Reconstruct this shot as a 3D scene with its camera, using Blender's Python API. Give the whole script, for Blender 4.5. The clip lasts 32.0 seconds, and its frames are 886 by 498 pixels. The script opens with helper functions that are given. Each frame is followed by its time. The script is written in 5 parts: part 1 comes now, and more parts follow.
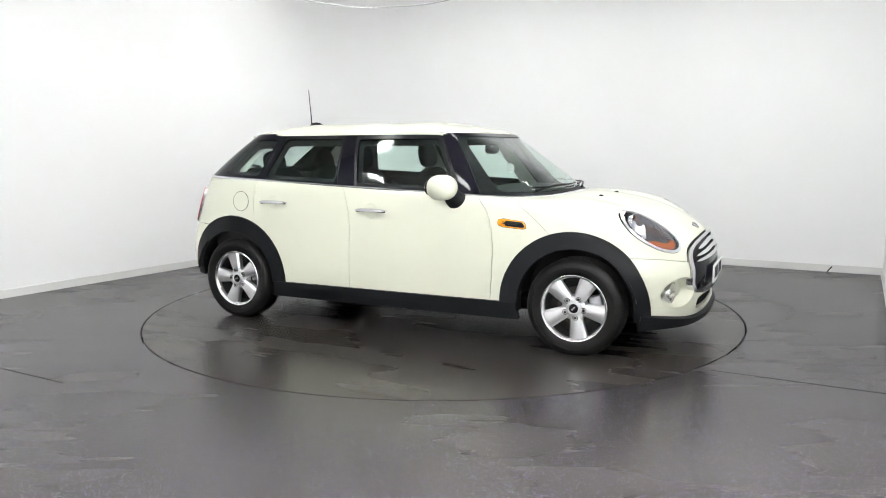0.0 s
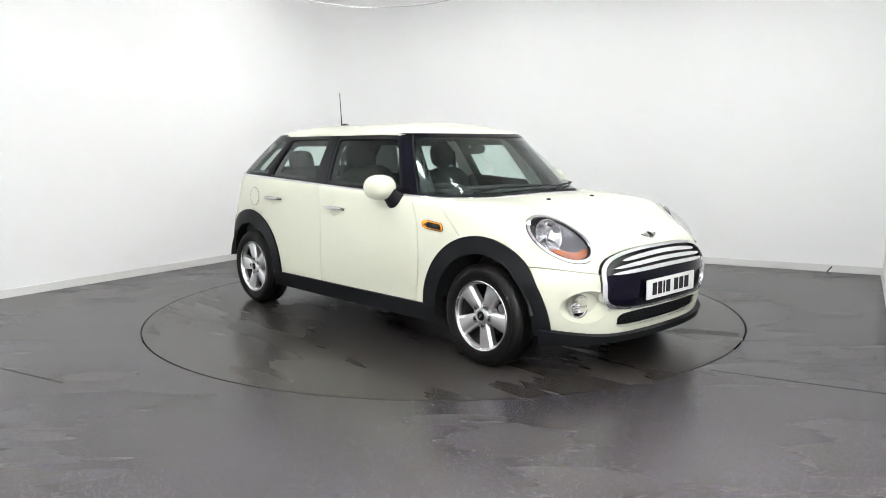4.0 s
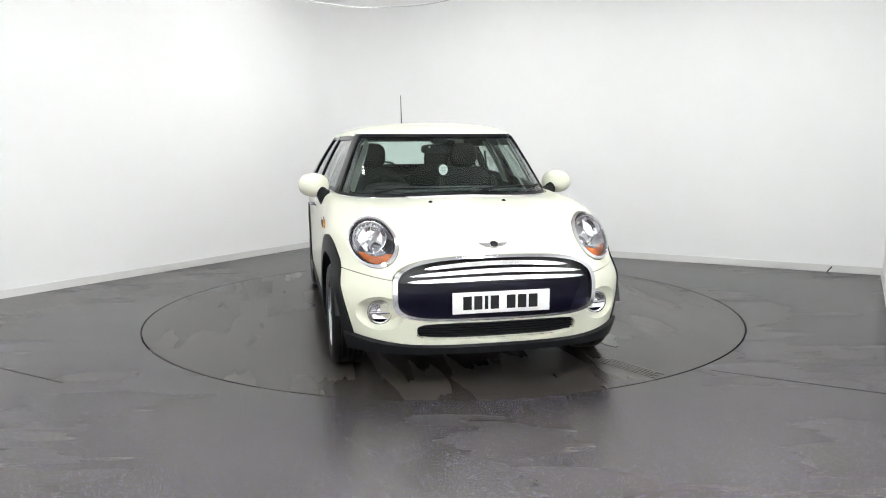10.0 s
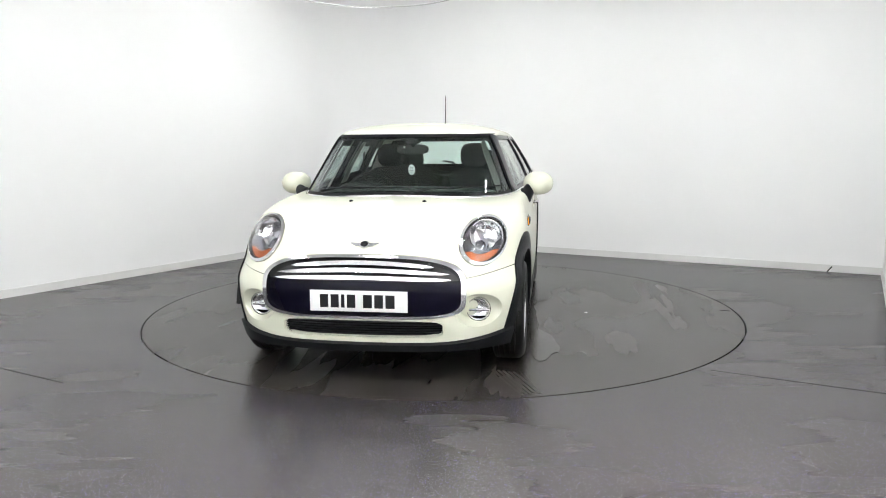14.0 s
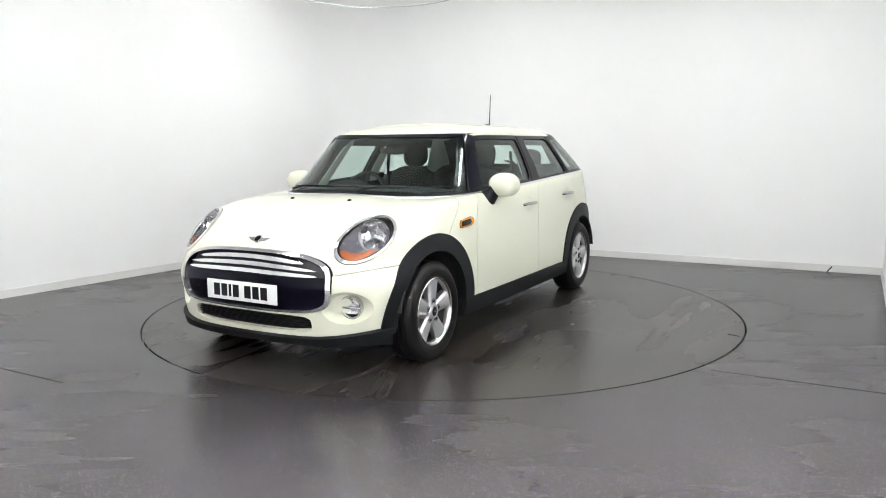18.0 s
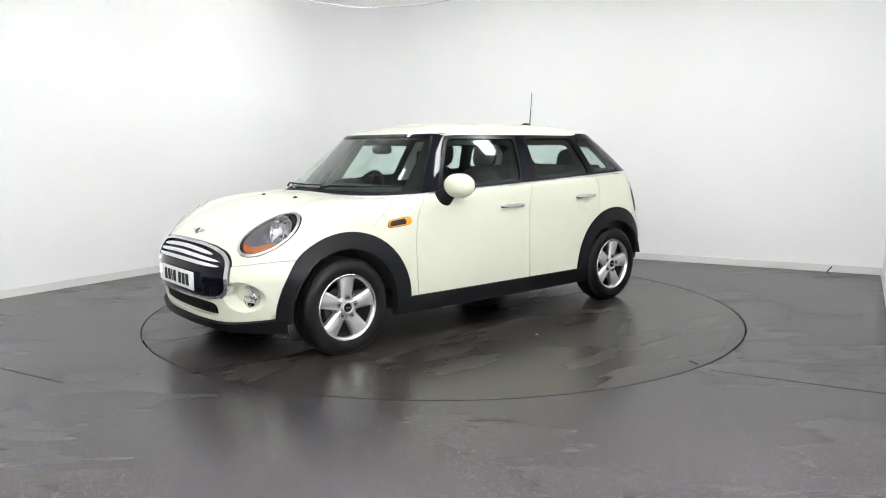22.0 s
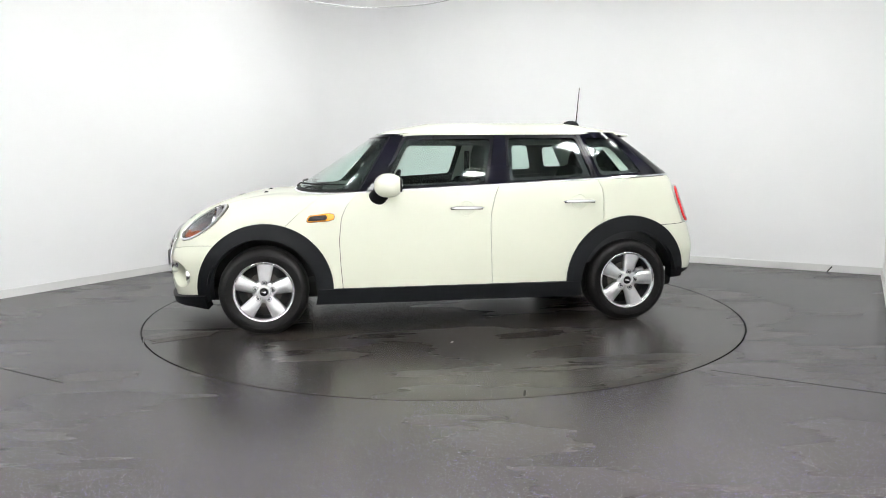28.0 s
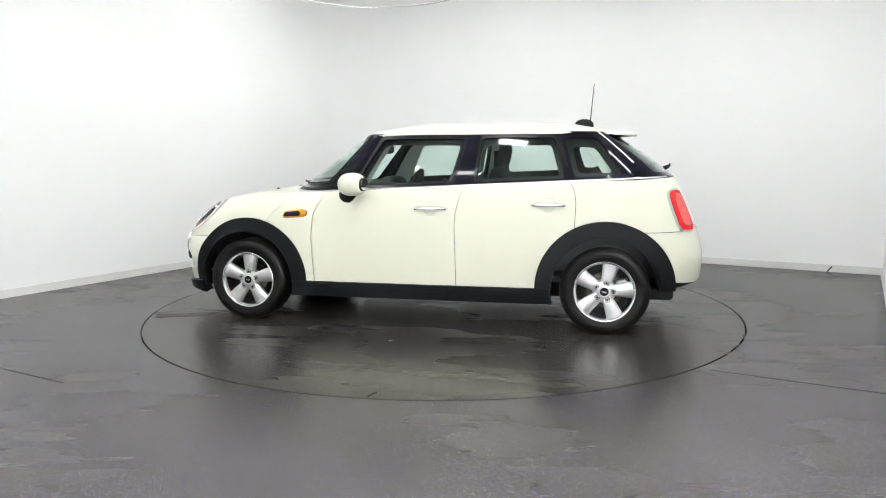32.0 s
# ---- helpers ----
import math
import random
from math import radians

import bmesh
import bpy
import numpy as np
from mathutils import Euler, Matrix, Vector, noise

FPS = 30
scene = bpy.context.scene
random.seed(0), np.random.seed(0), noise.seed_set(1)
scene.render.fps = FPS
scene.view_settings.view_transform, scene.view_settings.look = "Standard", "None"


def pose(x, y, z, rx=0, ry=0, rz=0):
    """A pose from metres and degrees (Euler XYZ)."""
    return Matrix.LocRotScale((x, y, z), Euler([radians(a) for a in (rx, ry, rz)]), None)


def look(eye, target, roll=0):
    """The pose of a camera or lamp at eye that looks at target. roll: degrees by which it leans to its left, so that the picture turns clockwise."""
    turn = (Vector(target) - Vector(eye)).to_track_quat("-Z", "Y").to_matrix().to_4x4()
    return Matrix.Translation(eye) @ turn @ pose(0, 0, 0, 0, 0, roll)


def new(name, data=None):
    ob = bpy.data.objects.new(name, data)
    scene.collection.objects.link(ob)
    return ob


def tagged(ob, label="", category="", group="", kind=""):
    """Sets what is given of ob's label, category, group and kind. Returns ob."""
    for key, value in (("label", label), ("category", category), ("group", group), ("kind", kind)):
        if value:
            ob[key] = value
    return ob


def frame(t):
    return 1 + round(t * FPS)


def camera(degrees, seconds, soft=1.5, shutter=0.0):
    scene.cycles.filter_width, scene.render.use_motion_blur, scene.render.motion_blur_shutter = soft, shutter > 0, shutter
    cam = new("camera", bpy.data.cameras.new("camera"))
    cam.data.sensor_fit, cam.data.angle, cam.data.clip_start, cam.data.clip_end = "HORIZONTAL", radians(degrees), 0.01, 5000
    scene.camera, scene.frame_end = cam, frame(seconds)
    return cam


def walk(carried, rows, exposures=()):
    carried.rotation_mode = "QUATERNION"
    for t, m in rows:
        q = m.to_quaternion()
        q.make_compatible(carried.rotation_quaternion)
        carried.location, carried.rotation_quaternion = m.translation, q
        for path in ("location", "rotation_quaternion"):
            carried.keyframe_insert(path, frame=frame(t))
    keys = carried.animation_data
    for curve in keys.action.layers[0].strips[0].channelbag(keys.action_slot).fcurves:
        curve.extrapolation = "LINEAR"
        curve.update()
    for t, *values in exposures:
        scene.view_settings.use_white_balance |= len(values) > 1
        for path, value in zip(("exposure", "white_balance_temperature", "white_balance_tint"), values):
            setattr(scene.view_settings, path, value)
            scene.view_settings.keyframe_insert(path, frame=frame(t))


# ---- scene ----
from mathutils.bvhtree import BVHTree

# ---------------------------------------------------------------- camera
cam = camera(61.62, 32.0, soft=1.0)
EYE = Vector((0.0, -5.786, 1.249))
PITCH = radians(-7.80)
STAND = look(EYE, EYE + Vector((0.0, math.cos(PITCH), math.sin(PITCH))), -0.317)
walk(cam, [(0.0, STAND), (32.0, STAND)], exposures=[(0.0, 0.0, 6500, 10), (32.0, 0.0, 6500, 10)])

# heading of the turntable: it turns at an even speed
def heading(t):
    return -25.66 - 5.206 * t


CAR_OFF = (0.040, -0.138)   # the car stands a little off the centre of the table

# ---------------------------------------------------------------- light
world = bpy.data.worlds.new("world")
scene.world = world
world.use_nodes = True
world.node_tree.nodes["Background"].inputs[0].default_value = (0.8, 0.85, 0.9, 1)
world.node_tree.nodes["Background"].inputs[1].default_value = 0.3
LAMP_POWER = 60.0
WASH_POWER = 178.0

# ---------------------------------------------------------------- materials


def mat(name, color, rough=0.5, metal=0.0, coat=0.0, spec=0.5, var=0.0, vscale=8.0, bump=0.0, bscale=200.0, rvar=0.0):
    m = bpy.data.materials.new(name)
    m.use_nodes = True
    nt = m.node_tree
    b = nt.nodes["Principled BSDF"]
    b.inputs["Base Color"].default_value = (*color, 1)
    b.inputs["Roughness"].default_value = rough
    b.inputs["Metallic"].default_value = metal
    b.inputs["Coat Weight"].default_value = coat
    b.inputs["Coat Roughness"].default_value = 0.04
    b.inputs["Specular IOR Level"].default_value = spec
    if var or bump or rvar:
        tc = nt.nodes.new("ShaderNodeTexCoord")
    if var or rvar:
        n = nt.nodes.new("ShaderNodeTexNoise")
        n.inputs["Scale"].default_value = vscale
        n.inputs["Detail"].default_value = 6
        nt.links.new(tc.outputs["Object"], n.inputs["Vector"])
    if var:
        r = nt.nodes.new("ShaderNodeMapRange")
        r.inputs["From Min"].default_value, r.inputs["From Max"].default_value = 0.3, 0.7
        r.inputs["To Min"].default_value, r.inputs["To Max"].default_value = 1 - var, 1 + var
        nt.links.new(n.outputs["Fac"], r.inputs["Value"])
        mul = nt.nodes.new("ShaderNodeVectorMath")
        mul.operation = "SCALE"
        mul.inputs[0].default_value = color
        nt.links.new(r.outputs["Result"], mul.inputs["Scale"])
        nt.links.new(mul.outputs["Vector"], b.inputs["Base Color"])
    if rvar:
        r2 = nt.nodes.new("ShaderNodeMapRange")
        r2.inputs["From Min"].default_value, r2.inputs["From Max"].default_value = 0.3, 0.7
        r2.inputs["To Min"].default_value, r2.inputs["To Max"].default_value = max(0.02, rough - rvar), rough + rvar
        nt.links.new(n.outputs["Fac"], r2.inputs["Value"])
        nt.links.new(r2.outputs["Result"], b.inputs["Roughness"])
    if bump:
        n2 = nt.nodes.new("ShaderNodeTexNoise")
        n2.inputs["Scale"].default_value = bscale
        n2.inputs["Detail"].default_value = 3
        nt.links.new(tc.outputs["Object"], n2.inputs["Vector"])
        bp = nt.nodes.new("ShaderNodeBump")
        bp.inputs["Strength"].default_value = bump
        bp.inputs["Distance"].default_value = 0.002
        nt.links.new(n2.outputs["Fac"], bp.inputs["Height"])
        nt.links.new(bp.outputs["Normal"], b.inputs["Normal"])
    return m


def glow(name, color, strength):
    m = bpy.data.materials.new(name)
    m.use_nodes = True
    nt = m.node_tree
    nt.nodes.remove(nt.nodes["Principled BSDF"])
    e = nt.nodes.new("ShaderNodeEmission")
    e.inputs[0].default_value = (*color, 1)
    e.inputs[1].default_value = strength
    nt.links.new(e.outputs[0], nt.nodes["Material Output"].inputs["Surface"])
    return m


def pane(name, tint, rough=0.0, gloss=1.0):
    """Thin glass: it lets light through, tinted, and mirrors by Fresnel."""
    m = bpy.data.materials.new(name)
    m.use_nodes = True
    nt = m.node_tree
    nt.nodes.remove(nt.nodes["Principled BSDF"])
    t = nt.nodes.new("ShaderNodeBsdfTransparent")
    t.inputs[0].default_value = (*tint, 1)
    g = nt.nodes.new("ShaderNodeBsdfGlossy")
    g.inputs["Roughness"].default_value = rough
    g.inputs[0].default_value = (gloss, gloss, gloss, 1)
    lw = nt.nodes.new("ShaderNodeLayerWeight")
    lw.inputs["Blend"].default_value = 0.5
    po = nt.nodes.new("ShaderNodeMath")
    po.operation = "POWER"
    po.inputs[1].default_value = 5.0
    nt.links.new(lw.outputs["Facing"], po.inputs[0])
    f = nt.nodes.new("ShaderNodeMath")
    f.operation = "MULTIPLY_ADD"
    f.inputs[1].default_value, f.inputs[2].default_value = 0.85, 0.018
    nt.links.new(po.outputs[0], f.inputs[0])
    mx = nt.nodes.new("ShaderNodeMixShader")
    nt.links.new(f.outputs[0], mx.inputs[0])
    nt.links.new(t.outputs[0], mx.inputs[1])
    nt.links.new(g.outputs[0], mx.inputs[2])
    nt.links.new(mx.outputs[0], nt.nodes["Material Output"].inputs["Surface"])
    return m


def floor_mat(name, seed, rarity, tone_rgb):
    """Dark vinyl safety floor: soft stains, worn gloss, pale and blue flecks."""
    m = mat(name, tone_rgb, 0.3, spec=0.24)
    nt = m.node_tree
    b = nt.nodes["Principled BSDF"]
    tc = nt.nodes.new("ShaderNodeTexCoord")
    mp = nt.nodes.new("ShaderNodeMapping")
    mp.inputs["Location"].default_value = (seed, seed * 2.1, 0)
    nt.links.new(tc.outputs["Object"], mp.inputs["Vector"])

    def noise_ramp(scale, detail, lo, hi, a, c, vec=None):
        n = nt.nodes.new("ShaderNodeTexNoise")
        n.inputs["Scale"].default_value, n.inputs["Detail"].default_value = scale, detail
        nt.links.new(vec or mp.outputs["Vector"], n.inputs["Vector"])
        r = nt.nodes.new("ShaderNodeMapRange")
        r.inputs["From Min"].default_value, r.inputs["From Max"].default_value = lo, hi
        r.inputs["To Min"].default_value, r.inputs["To Max"].default_value = a, c
        nt.links.new(n.outputs["Fac"], r.inputs["Value"])
        return r.outputs["Result"]

    def math2(op, x, y):
        k = nt.nodes.new("ShaderNodeMath")
        k.operation = op
        for i, v in enumerate((x, y)):
            if hasattr(v, "node"):
                nt.links.new(v, k.inputs[i])
            else:
                k.inputs[i].default_value = v
        return k.outputs[0]

    big = noise_ramp(0.8, 3, 0.2, 0.8, 0.90, 1.10)
    fine = noise_ramp(300, 2, 0.3, 0.7, 0.9, 1.1)
    mid = noise_ramp(3.5, 5, 0.2, 0.8, 0.90, 1.10)
    tone = math2("MULTIPLY", math2("MULTIPLY", big, fine), mid)
    sc = nt.nodes.new("ShaderNodeVectorMath")
    sc.operation = "SCALE"
    sc.inputs[0].default_value = tone_rgb
    nt.links.new(tone, sc.inputs["Scale"])
    # flecks: small cells, a few of them bright
    vo = nt.nodes.new("ShaderNodeTexVoronoi")
    vo.inputs["Scale"].default_value = 185
    nt.links.new(mp.outputs["Vector"], vo.inputs["Vector"])
    near = math2("LESS_THAN", vo.outputs["Distance"], 0.30)
    sep = nt.nodes.new("ShaderNodeSeparateColor")
    nt.links.new(vo.outputs["Color"], sep.inputs[0])
    rare = math2("GREATER_THAN", sep.outputs[0], rarity)
    fl = math2("MULTIPLY", near, rare)
    hue = nt.nodes.new("ShaderNodeMix")
    hue.data_type = "RGBA"
    hue.inputs["A"].default_value = (0.27, 0.27, 0.31, 1)
    hue.inputs["B"].default_value = (0.14, 0.115, 0.34, 1)
    nt.links.new(math2("GREATER_THAN", sep.outputs[1], 0.62), hue.inputs["Factor"])
    mx = nt.nodes.new("ShaderNodeMix")
    mx.data_type = "RGBA"
    nt.links.new(fl, mx.inputs["Factor"])
    nt.links.new(sc.outputs["Vector"], mx.inputs["A"])
    nt.links.new(hue.outputs["Result"], mx.inputs["B"])
    nt.links.new(mx.outputs["Result"], b.inputs["Base Color"])
    # worn gloss: broad patches, and mop streaks drawn out along one way
    st = nt.nodes.new("ShaderNodeMapping")
    st.inputs["Rotation"].default_value = (0, 0, 0.5)
    st.inputs["Scale"].default_value = (0.35, 2.6, 1)
    nt.links.new(mp.outputs["Vector"], st.inputs["Vector"])
    broad = noise_ramp(0.7, 2, 0.2, 0.8, -0.025, 0.025)
    streak = noise_ramp(2.0, 3, 0.2, 0.8, -0.014, 0.014, st.outputs["Vector"])
    nt.links.new(math2("ADD", math2("ADD", broad, streak), FLOOR_ROUGH), b.inputs["Roughness"])
    nb = nt.nodes.new("ShaderNodeTexNoise")
    nb.inputs["Scale"].default_value, nb.inputs["Detail"].default_value = 260, 2
    nt.links.new(mp.outputs["Vector"], nb.inputs["Vector"])
    bp = nt.nodes.new("ShaderNodeBump")
    bp.inputs["Strength"].default_value, bp.inputs["Distance"].default_value = 0.12, 0.001
    nt.links.new(nb.outputs["Fac"], bp.inputs["Height"])
    nt.links.new(bp.outputs["Normal"], b.inputs["Normal"])
    return m


FLOOR_ROUGH = 0.27
M_FLOOR = floor_mat("floor_vinyl", 0.0, 0.70, (0.0215, 0.0186, 0.0180))
M_TABLE = floor_mat("table_vinyl", 3.7, 0.93, (0.0230, 0.0200, 0.0178))
M_WALL = mat("white_wall_paint", (0.885, 0.888, 0.890), 0.75, var=0.012, vscale=1.2, bump=0.05, bscale=90)
M_BASE = mat("baseboard_paint", (0.70, 0.70, 0.69), 0.5, var=0.03, vscale=3)
M_RAIL = mat("rail_paint", (0.52, 0.52, 0.51), 0.6, var=0.03, vscale=6)
M_CEIL = mat("ceiling_paint", (0.80, 0.80, 0.80), 0.85, var=0.01, vscale=1.0)
M_GROOVE = mat("dark_gap", (0.006, 0.006, 0.006), 0.8)
M_PAINT = mat("cream_car_paint", (0.665, 0.676, 0.556), 0.40, coat=0.6, spec=0.25, var=0.006, vscale=2.0)
M_PLASTIC = mat("black_plastic", (0.0045, 0.005, 0.006), 0.48, spec=0.12, var=0.08, vscale=30, bump=0.12, bscale=900)
M_GLOSS = mat("gloss_black", (0.004, 0.0038, 0.007), 0.05, spec=0.14)
M_INSERT = mat("dark_navy_gloss", (0.0020, 0.0018, 0.0055), 0.06, spec=0.09)
M_FOG = mat("fog_reflector", (0.72, 0.72, 0.74), 0.12, metal=1.0)
M_RING = mat("grey_chrome", (0.63, 0.63, 0.65), 0.12, metal=1.0)
M_CHROME = mat("chrome", (0.78, 0.78, 0.79), 0.09, metal=1.0)
M_SATIN = mat("satin_chrome", (0.68, 0.68, 0.69), 0.24, metal=1.0)
M_ALLOY = mat("silver_alloy", (0.72, 0.72, 0.73), 0.30, metal=0.9, coat=0.4, var=0.04, vscale=20)
M_ALLOYD = mat("dark_alloy", (0.05, 0.05, 0.055), 0.5, metal=0.5)
M_DISC = mat("brake_steel", (0.07, 0.065, 0.06), 0.45, metal=0.8, var=0.15, vscale=25)
M_TYRE = mat("tyre_rubber", (0.0045, 0.0042, 0.0042), 0.42, spec=0.14, var=0.15, vscale=18, bump=0.15, bscale=250)
M_DARK = mat("inner_shell_black", (0.006, 0.006, 0.006), 0.8)
M_CABIN = mat("cabin_dark_plastic", (0.014, 0.015, 0.016), 0.6, spec=0.25, var=0.1, vscale=20)
M_CLOTH = mat("dark_seat_cloth", (0.010, 0.0105, 0.011), 0.9, var=0.15, vscale=30, bump=0.1, bscale=160)
M_TRIM = mat("pale_grey_trim", (0.48, 0.49, 0.455), 0.8, var=0.03, vscale=8)
M_RUBBER = mat("window_rubber", (0.005, 0.005, 0.007), 0.2, spec=0.2)
M_GLASS = pane("tinted_glass", (0.905, 0.960, 0.938))
M_LENS = pane("clear_lens", (0.95, 0.95, 0.96), gloss=0.9)
M_RED = mat("red_lens", (0.62, 0.006, 0.008), 0.14, spec=0.12, var=0.25, vscale=14)
M_REDCORE = mat("pale_red_lens", (0.72, 0.05, 0.045), 0.10, coat=0.6, var=0.3, vscale=25)
M_REDDARK = mat("dark_red_lens", (0.22, 0.004, 0.006), 0.12, coat=0.6)
M_AMBER = mat("amber_lens", (0.27, 0.070, 0.020), 0.15, spec=0.4)
M_SIDE_AMBER = mat("bright_amber_lens", (0.86, 0.31, 0.014), 0.12, coat=0.5)
M_HOUSING = mat("lamp_housing_grey", (0.26, 0.26, 0.28), 0.3, metal=0.5)
M_LAMPGREY = mat("silver_lamp_shell", (0.27, 0.27, 0.29), 0.25, metal=0.8)
M_REFLECT = mat("lamp_reflector", (0.86, 0.86, 0.87), 0.10, metal=1.0)
M_WHITE = mat("white_plastic", (0.78, 0.78, 0.77), 0.35)
M_PRINT = mat("black_print", (0.006, 0.006, 0.007), 0.45, spec=0.12)
M_MIRROR = mat("mirror_silver", (0.85, 0.85, 0.86), 0.02, metal=1.0)
M_WET = mat("wet_film", (0.032, 0.027, 0.023), 0.17, spec=0.26)
M_STAIN = mat("dark_stain", (0.026, 0.022, 0.019), 0.29, spec=0.26)
M_SIDEBOWL = mat("dull_lamp_bowl", (0.42, 0.42, 0.44), 0.35, metal=0.9)
M_LAMPRING = mat("bright_lamp_ring", (0.80, 0.80, 0.81), 0.12, metal=1.0)
M_BAR = mat("polished_bar", (0.86, 0.86, 0.87), 0.20, metal=1.0)
M_FRIT = mat("black_glass_edge", (0.003, 0.003, 0.005), 0.25, spec=0.2)
M_MESH = mat("black_mesh", (0.010, 0.010, 0.011), 0.6)

# ---------------------------------------------------------------- mesh helpers


def finish(name, bm, material, parent=None, label="", sharp=38):
    me = bpy.data.meshes.new(name)
    bm.normal_update()
    lim = radians(sharp)
    for e in bm.edges:
        e.smooth = len(e.link_faces) == 2 and e.calc_face_angle(0.0) < lim
    for f in bm.faces:
        f.smooth = True
    bm.to_mesh(me)
    bm.free()
    for m in (material if isinstance(material, (list, tuple)) else [material]):
        me.materials.append(m)
    ob = new(name, me)
    if parent is not None:
        ob.parent = parent
    if label:
        tagged(ob, label=label)
    return ob


part = finish


def box(bm, lo, hi, m=None, bevel=0.0):
    vs = []
    for x in (lo[0], hi[0]):
        for y in (lo[1], hi[1]):
            for z in (lo[2], hi[2]):
                v = Vector((x, y, z))
                vs.append(bm.verts.new(m @ v if m else v))
    fs = [bm.faces.new([vs[i] for i in q]) for q in
          ((0, 1, 3, 2), (4, 6, 7, 5), (0, 4, 5, 1), (2, 3, 7, 6), (0, 2, 6, 4), (1, 5, 7, 3))]
    if bevel:
        es = list({e for f in fs for e in f.edges})
        bmesh.ops.bevel(bm, geom=es, offset=bevel, segments=3, affect="EDGES", profile=0.5)
    return bm


def lathe(profile, seg=64, m=None, bm=None, cap=False):
    """Turns (radius, along) pairs about the local y axis. cap: closes the ends."""
    bm = bm or bmesh.new()
    rings = []
    for r, a in profile:
        if r < 1e-6:
            rings.append([bm.verts.new(m @ Vector((0, a, 0)) if m else Vector((0, a, 0)))] * seg)
            continue
        ring = []
        for i in range(seg):
            t = 2 * math.pi * i / seg
            v = Vector((r * math.cos(t), a, r * math.sin(t)))
            ring.append(bm.verts.new(m @ v if m else v))
        rings.append(ring)
    for p, q in zip(rings, rings[1:]):
        for i in range(seg):
            j = (i + 1) % seg
            loop = [v for k, v in enumerate((p[i], p[j], q[j], q[i])) if v is not (p[i], p[j], q[j], q[i])[k - 1]]
            if len(loop) > 2:
                bm.faces.new(loop)
    for ring, flip in ((rings[0], False), (rings[-1], True)) if cap else ():
        if (ring[0].co - ring[seg // 2].co).length > 1e-5:
            bm.faces.new(ring[::-1] if not flip else ring)
    bmesh.ops.recalc_face_normals(bm, faces=bm.faces)
    return bm


def tube(points, radius, seg=10, bm=None):
    """A round bar along points; radius may be a list."""
    bm = bm or bmesh.new()
    pts = [Vector(p) for p in points]
    rad = radius if isinstance(radius, (list, tuple)) else [radius] * len(pts)
    rings = []
    up = Vector((0.13, 0.31, 1)).normalized()
    for i, p in enumerate(pts):
        d = (pts[min(i + 1, len(pts) - 1)] - pts[max(i - 1, 0)]).normalized()
        a = d.cross(up).normalized()
        b = d.cross(a)
        rings.append([bm.verts.new(p + rad[i] * (math.cos(k * 2 * math.pi / seg) * a + math.sin(k * 2 * math.pi / seg) * b)) for k in range(seg)])
    for p, q in zip(rings, rings[1:]):
        for k in range(seg):
            bm.faces.new((p[k], p[(k + 1) % seg], q[(k + 1) % seg], q[k]))
    bm.faces.new(rings[0])
    bm.faces.new(rings[-1][::-1])
    bmesh.ops.recalc_face_normals(bm, faces=bm.faces)
    return bm


def blob(size, m=None, power=2.4, nu=28, nv=16, bm=None):
    """A superellipsoid: soft boxy pads and shells."""
    bm = bm or bmesh.new()

    def sp(v, e):
        return math.copysign(abs(v) ** e, v)
    e = 2 / power
    rows = []
    for j in range(1, nv):
        b = -math.pi / 2 + math.pi * j / nv
        row = []
        for i in range(nu):
            a = 2 * math.pi * i / nu
            v = Vector((size[0] * sp(math.cos(b), e) * sp(math.cos(a), e), size[1] * sp(math.cos(b), e) * sp(math.sin(a), e), size[2] * sp(math.sin(b), e)))
            row.append(bm.verts.new(m @ v if m else v))
        rows.append(row)
    lo, hi = Vector((0, 0, -size[2])), Vector((0, 0, size[2]))
    lo, hi = bm.verts.new(m @ lo if m else lo), bm.verts.new(m @ hi if m else hi)
    for p, q in zip(rows, rows[1:]):
        for i in range(nu):
            bm.faces.new((p[i], p[(i + 1) % nu], q[(i + 1) % nu], q[i]))
    for i in range(nu):
        bm.faces.new((lo, rows[0][(i + 1) % nu], rows[0][i]))
        bm.faces.new((hi, rows[-1][i], rows[-1][(i + 1) % nu]))
    bmesh.ops.recalc_face_normals(bm, faces=bm.faces)
    return bm


def prism(poly, depth, m, bevel=0.0):
    """A flat outline (local x, z) given thickness along local y."""
    bm = bmesh.new()
    a = [bm.verts.new(m @ Vector((x, 0, z))) for x, z in poly]
    b = [bm.verts.new(m @ Vector((x, depth, z))) for x, z in poly]
    fa, fb = bm.faces.new(a), bm.faces.new(b[::-1])
    n = len(poly)
    for i in range(n):
        bm.faces.new((a[i], b[i], b[(i + 1) % n], a[(i + 1) % n]))
    bmesh.ops.recalc_face_normals(bm, faces=bm.faces)
    if bevel:
        es = list({e for f in (fa, fb) for e in f.edges})
        bmesh.ops.bevel(bm, geom=es, offset=bevel, segments=2, affect="EDGES", profile=0.5)
    return bm


# ---------------------------------------------------------------- the room
# a corner of a white studio room; the turntable stands 3.2 m from both walls
CORNER = Vector((-1.215, 4.33, 0))
E1 = Vector((math.cos(radians(-29.1)), math.sin(radians(-29.1)), 0))      # along the far wall
E2 = Vector((-math.cos(radians(57.3)), -math.sin(radians(57.3)), 0))      # along the side wall
E3 = Vector((-math.cos(radians(60.9)), -math.sin(radians(60.9)), 0))      # along the other side wall
ROOM_H = 4.0
COVE = 0.9
FAR_LEN, SIDE_LEN = 6.25, 9.4
C2 = CORNER + E1 * FAR_LEN
C3 = C2 + E3 * SIDE_LEN
C4 = CORNER + E2 * (SIDE_LEN + 0.3)


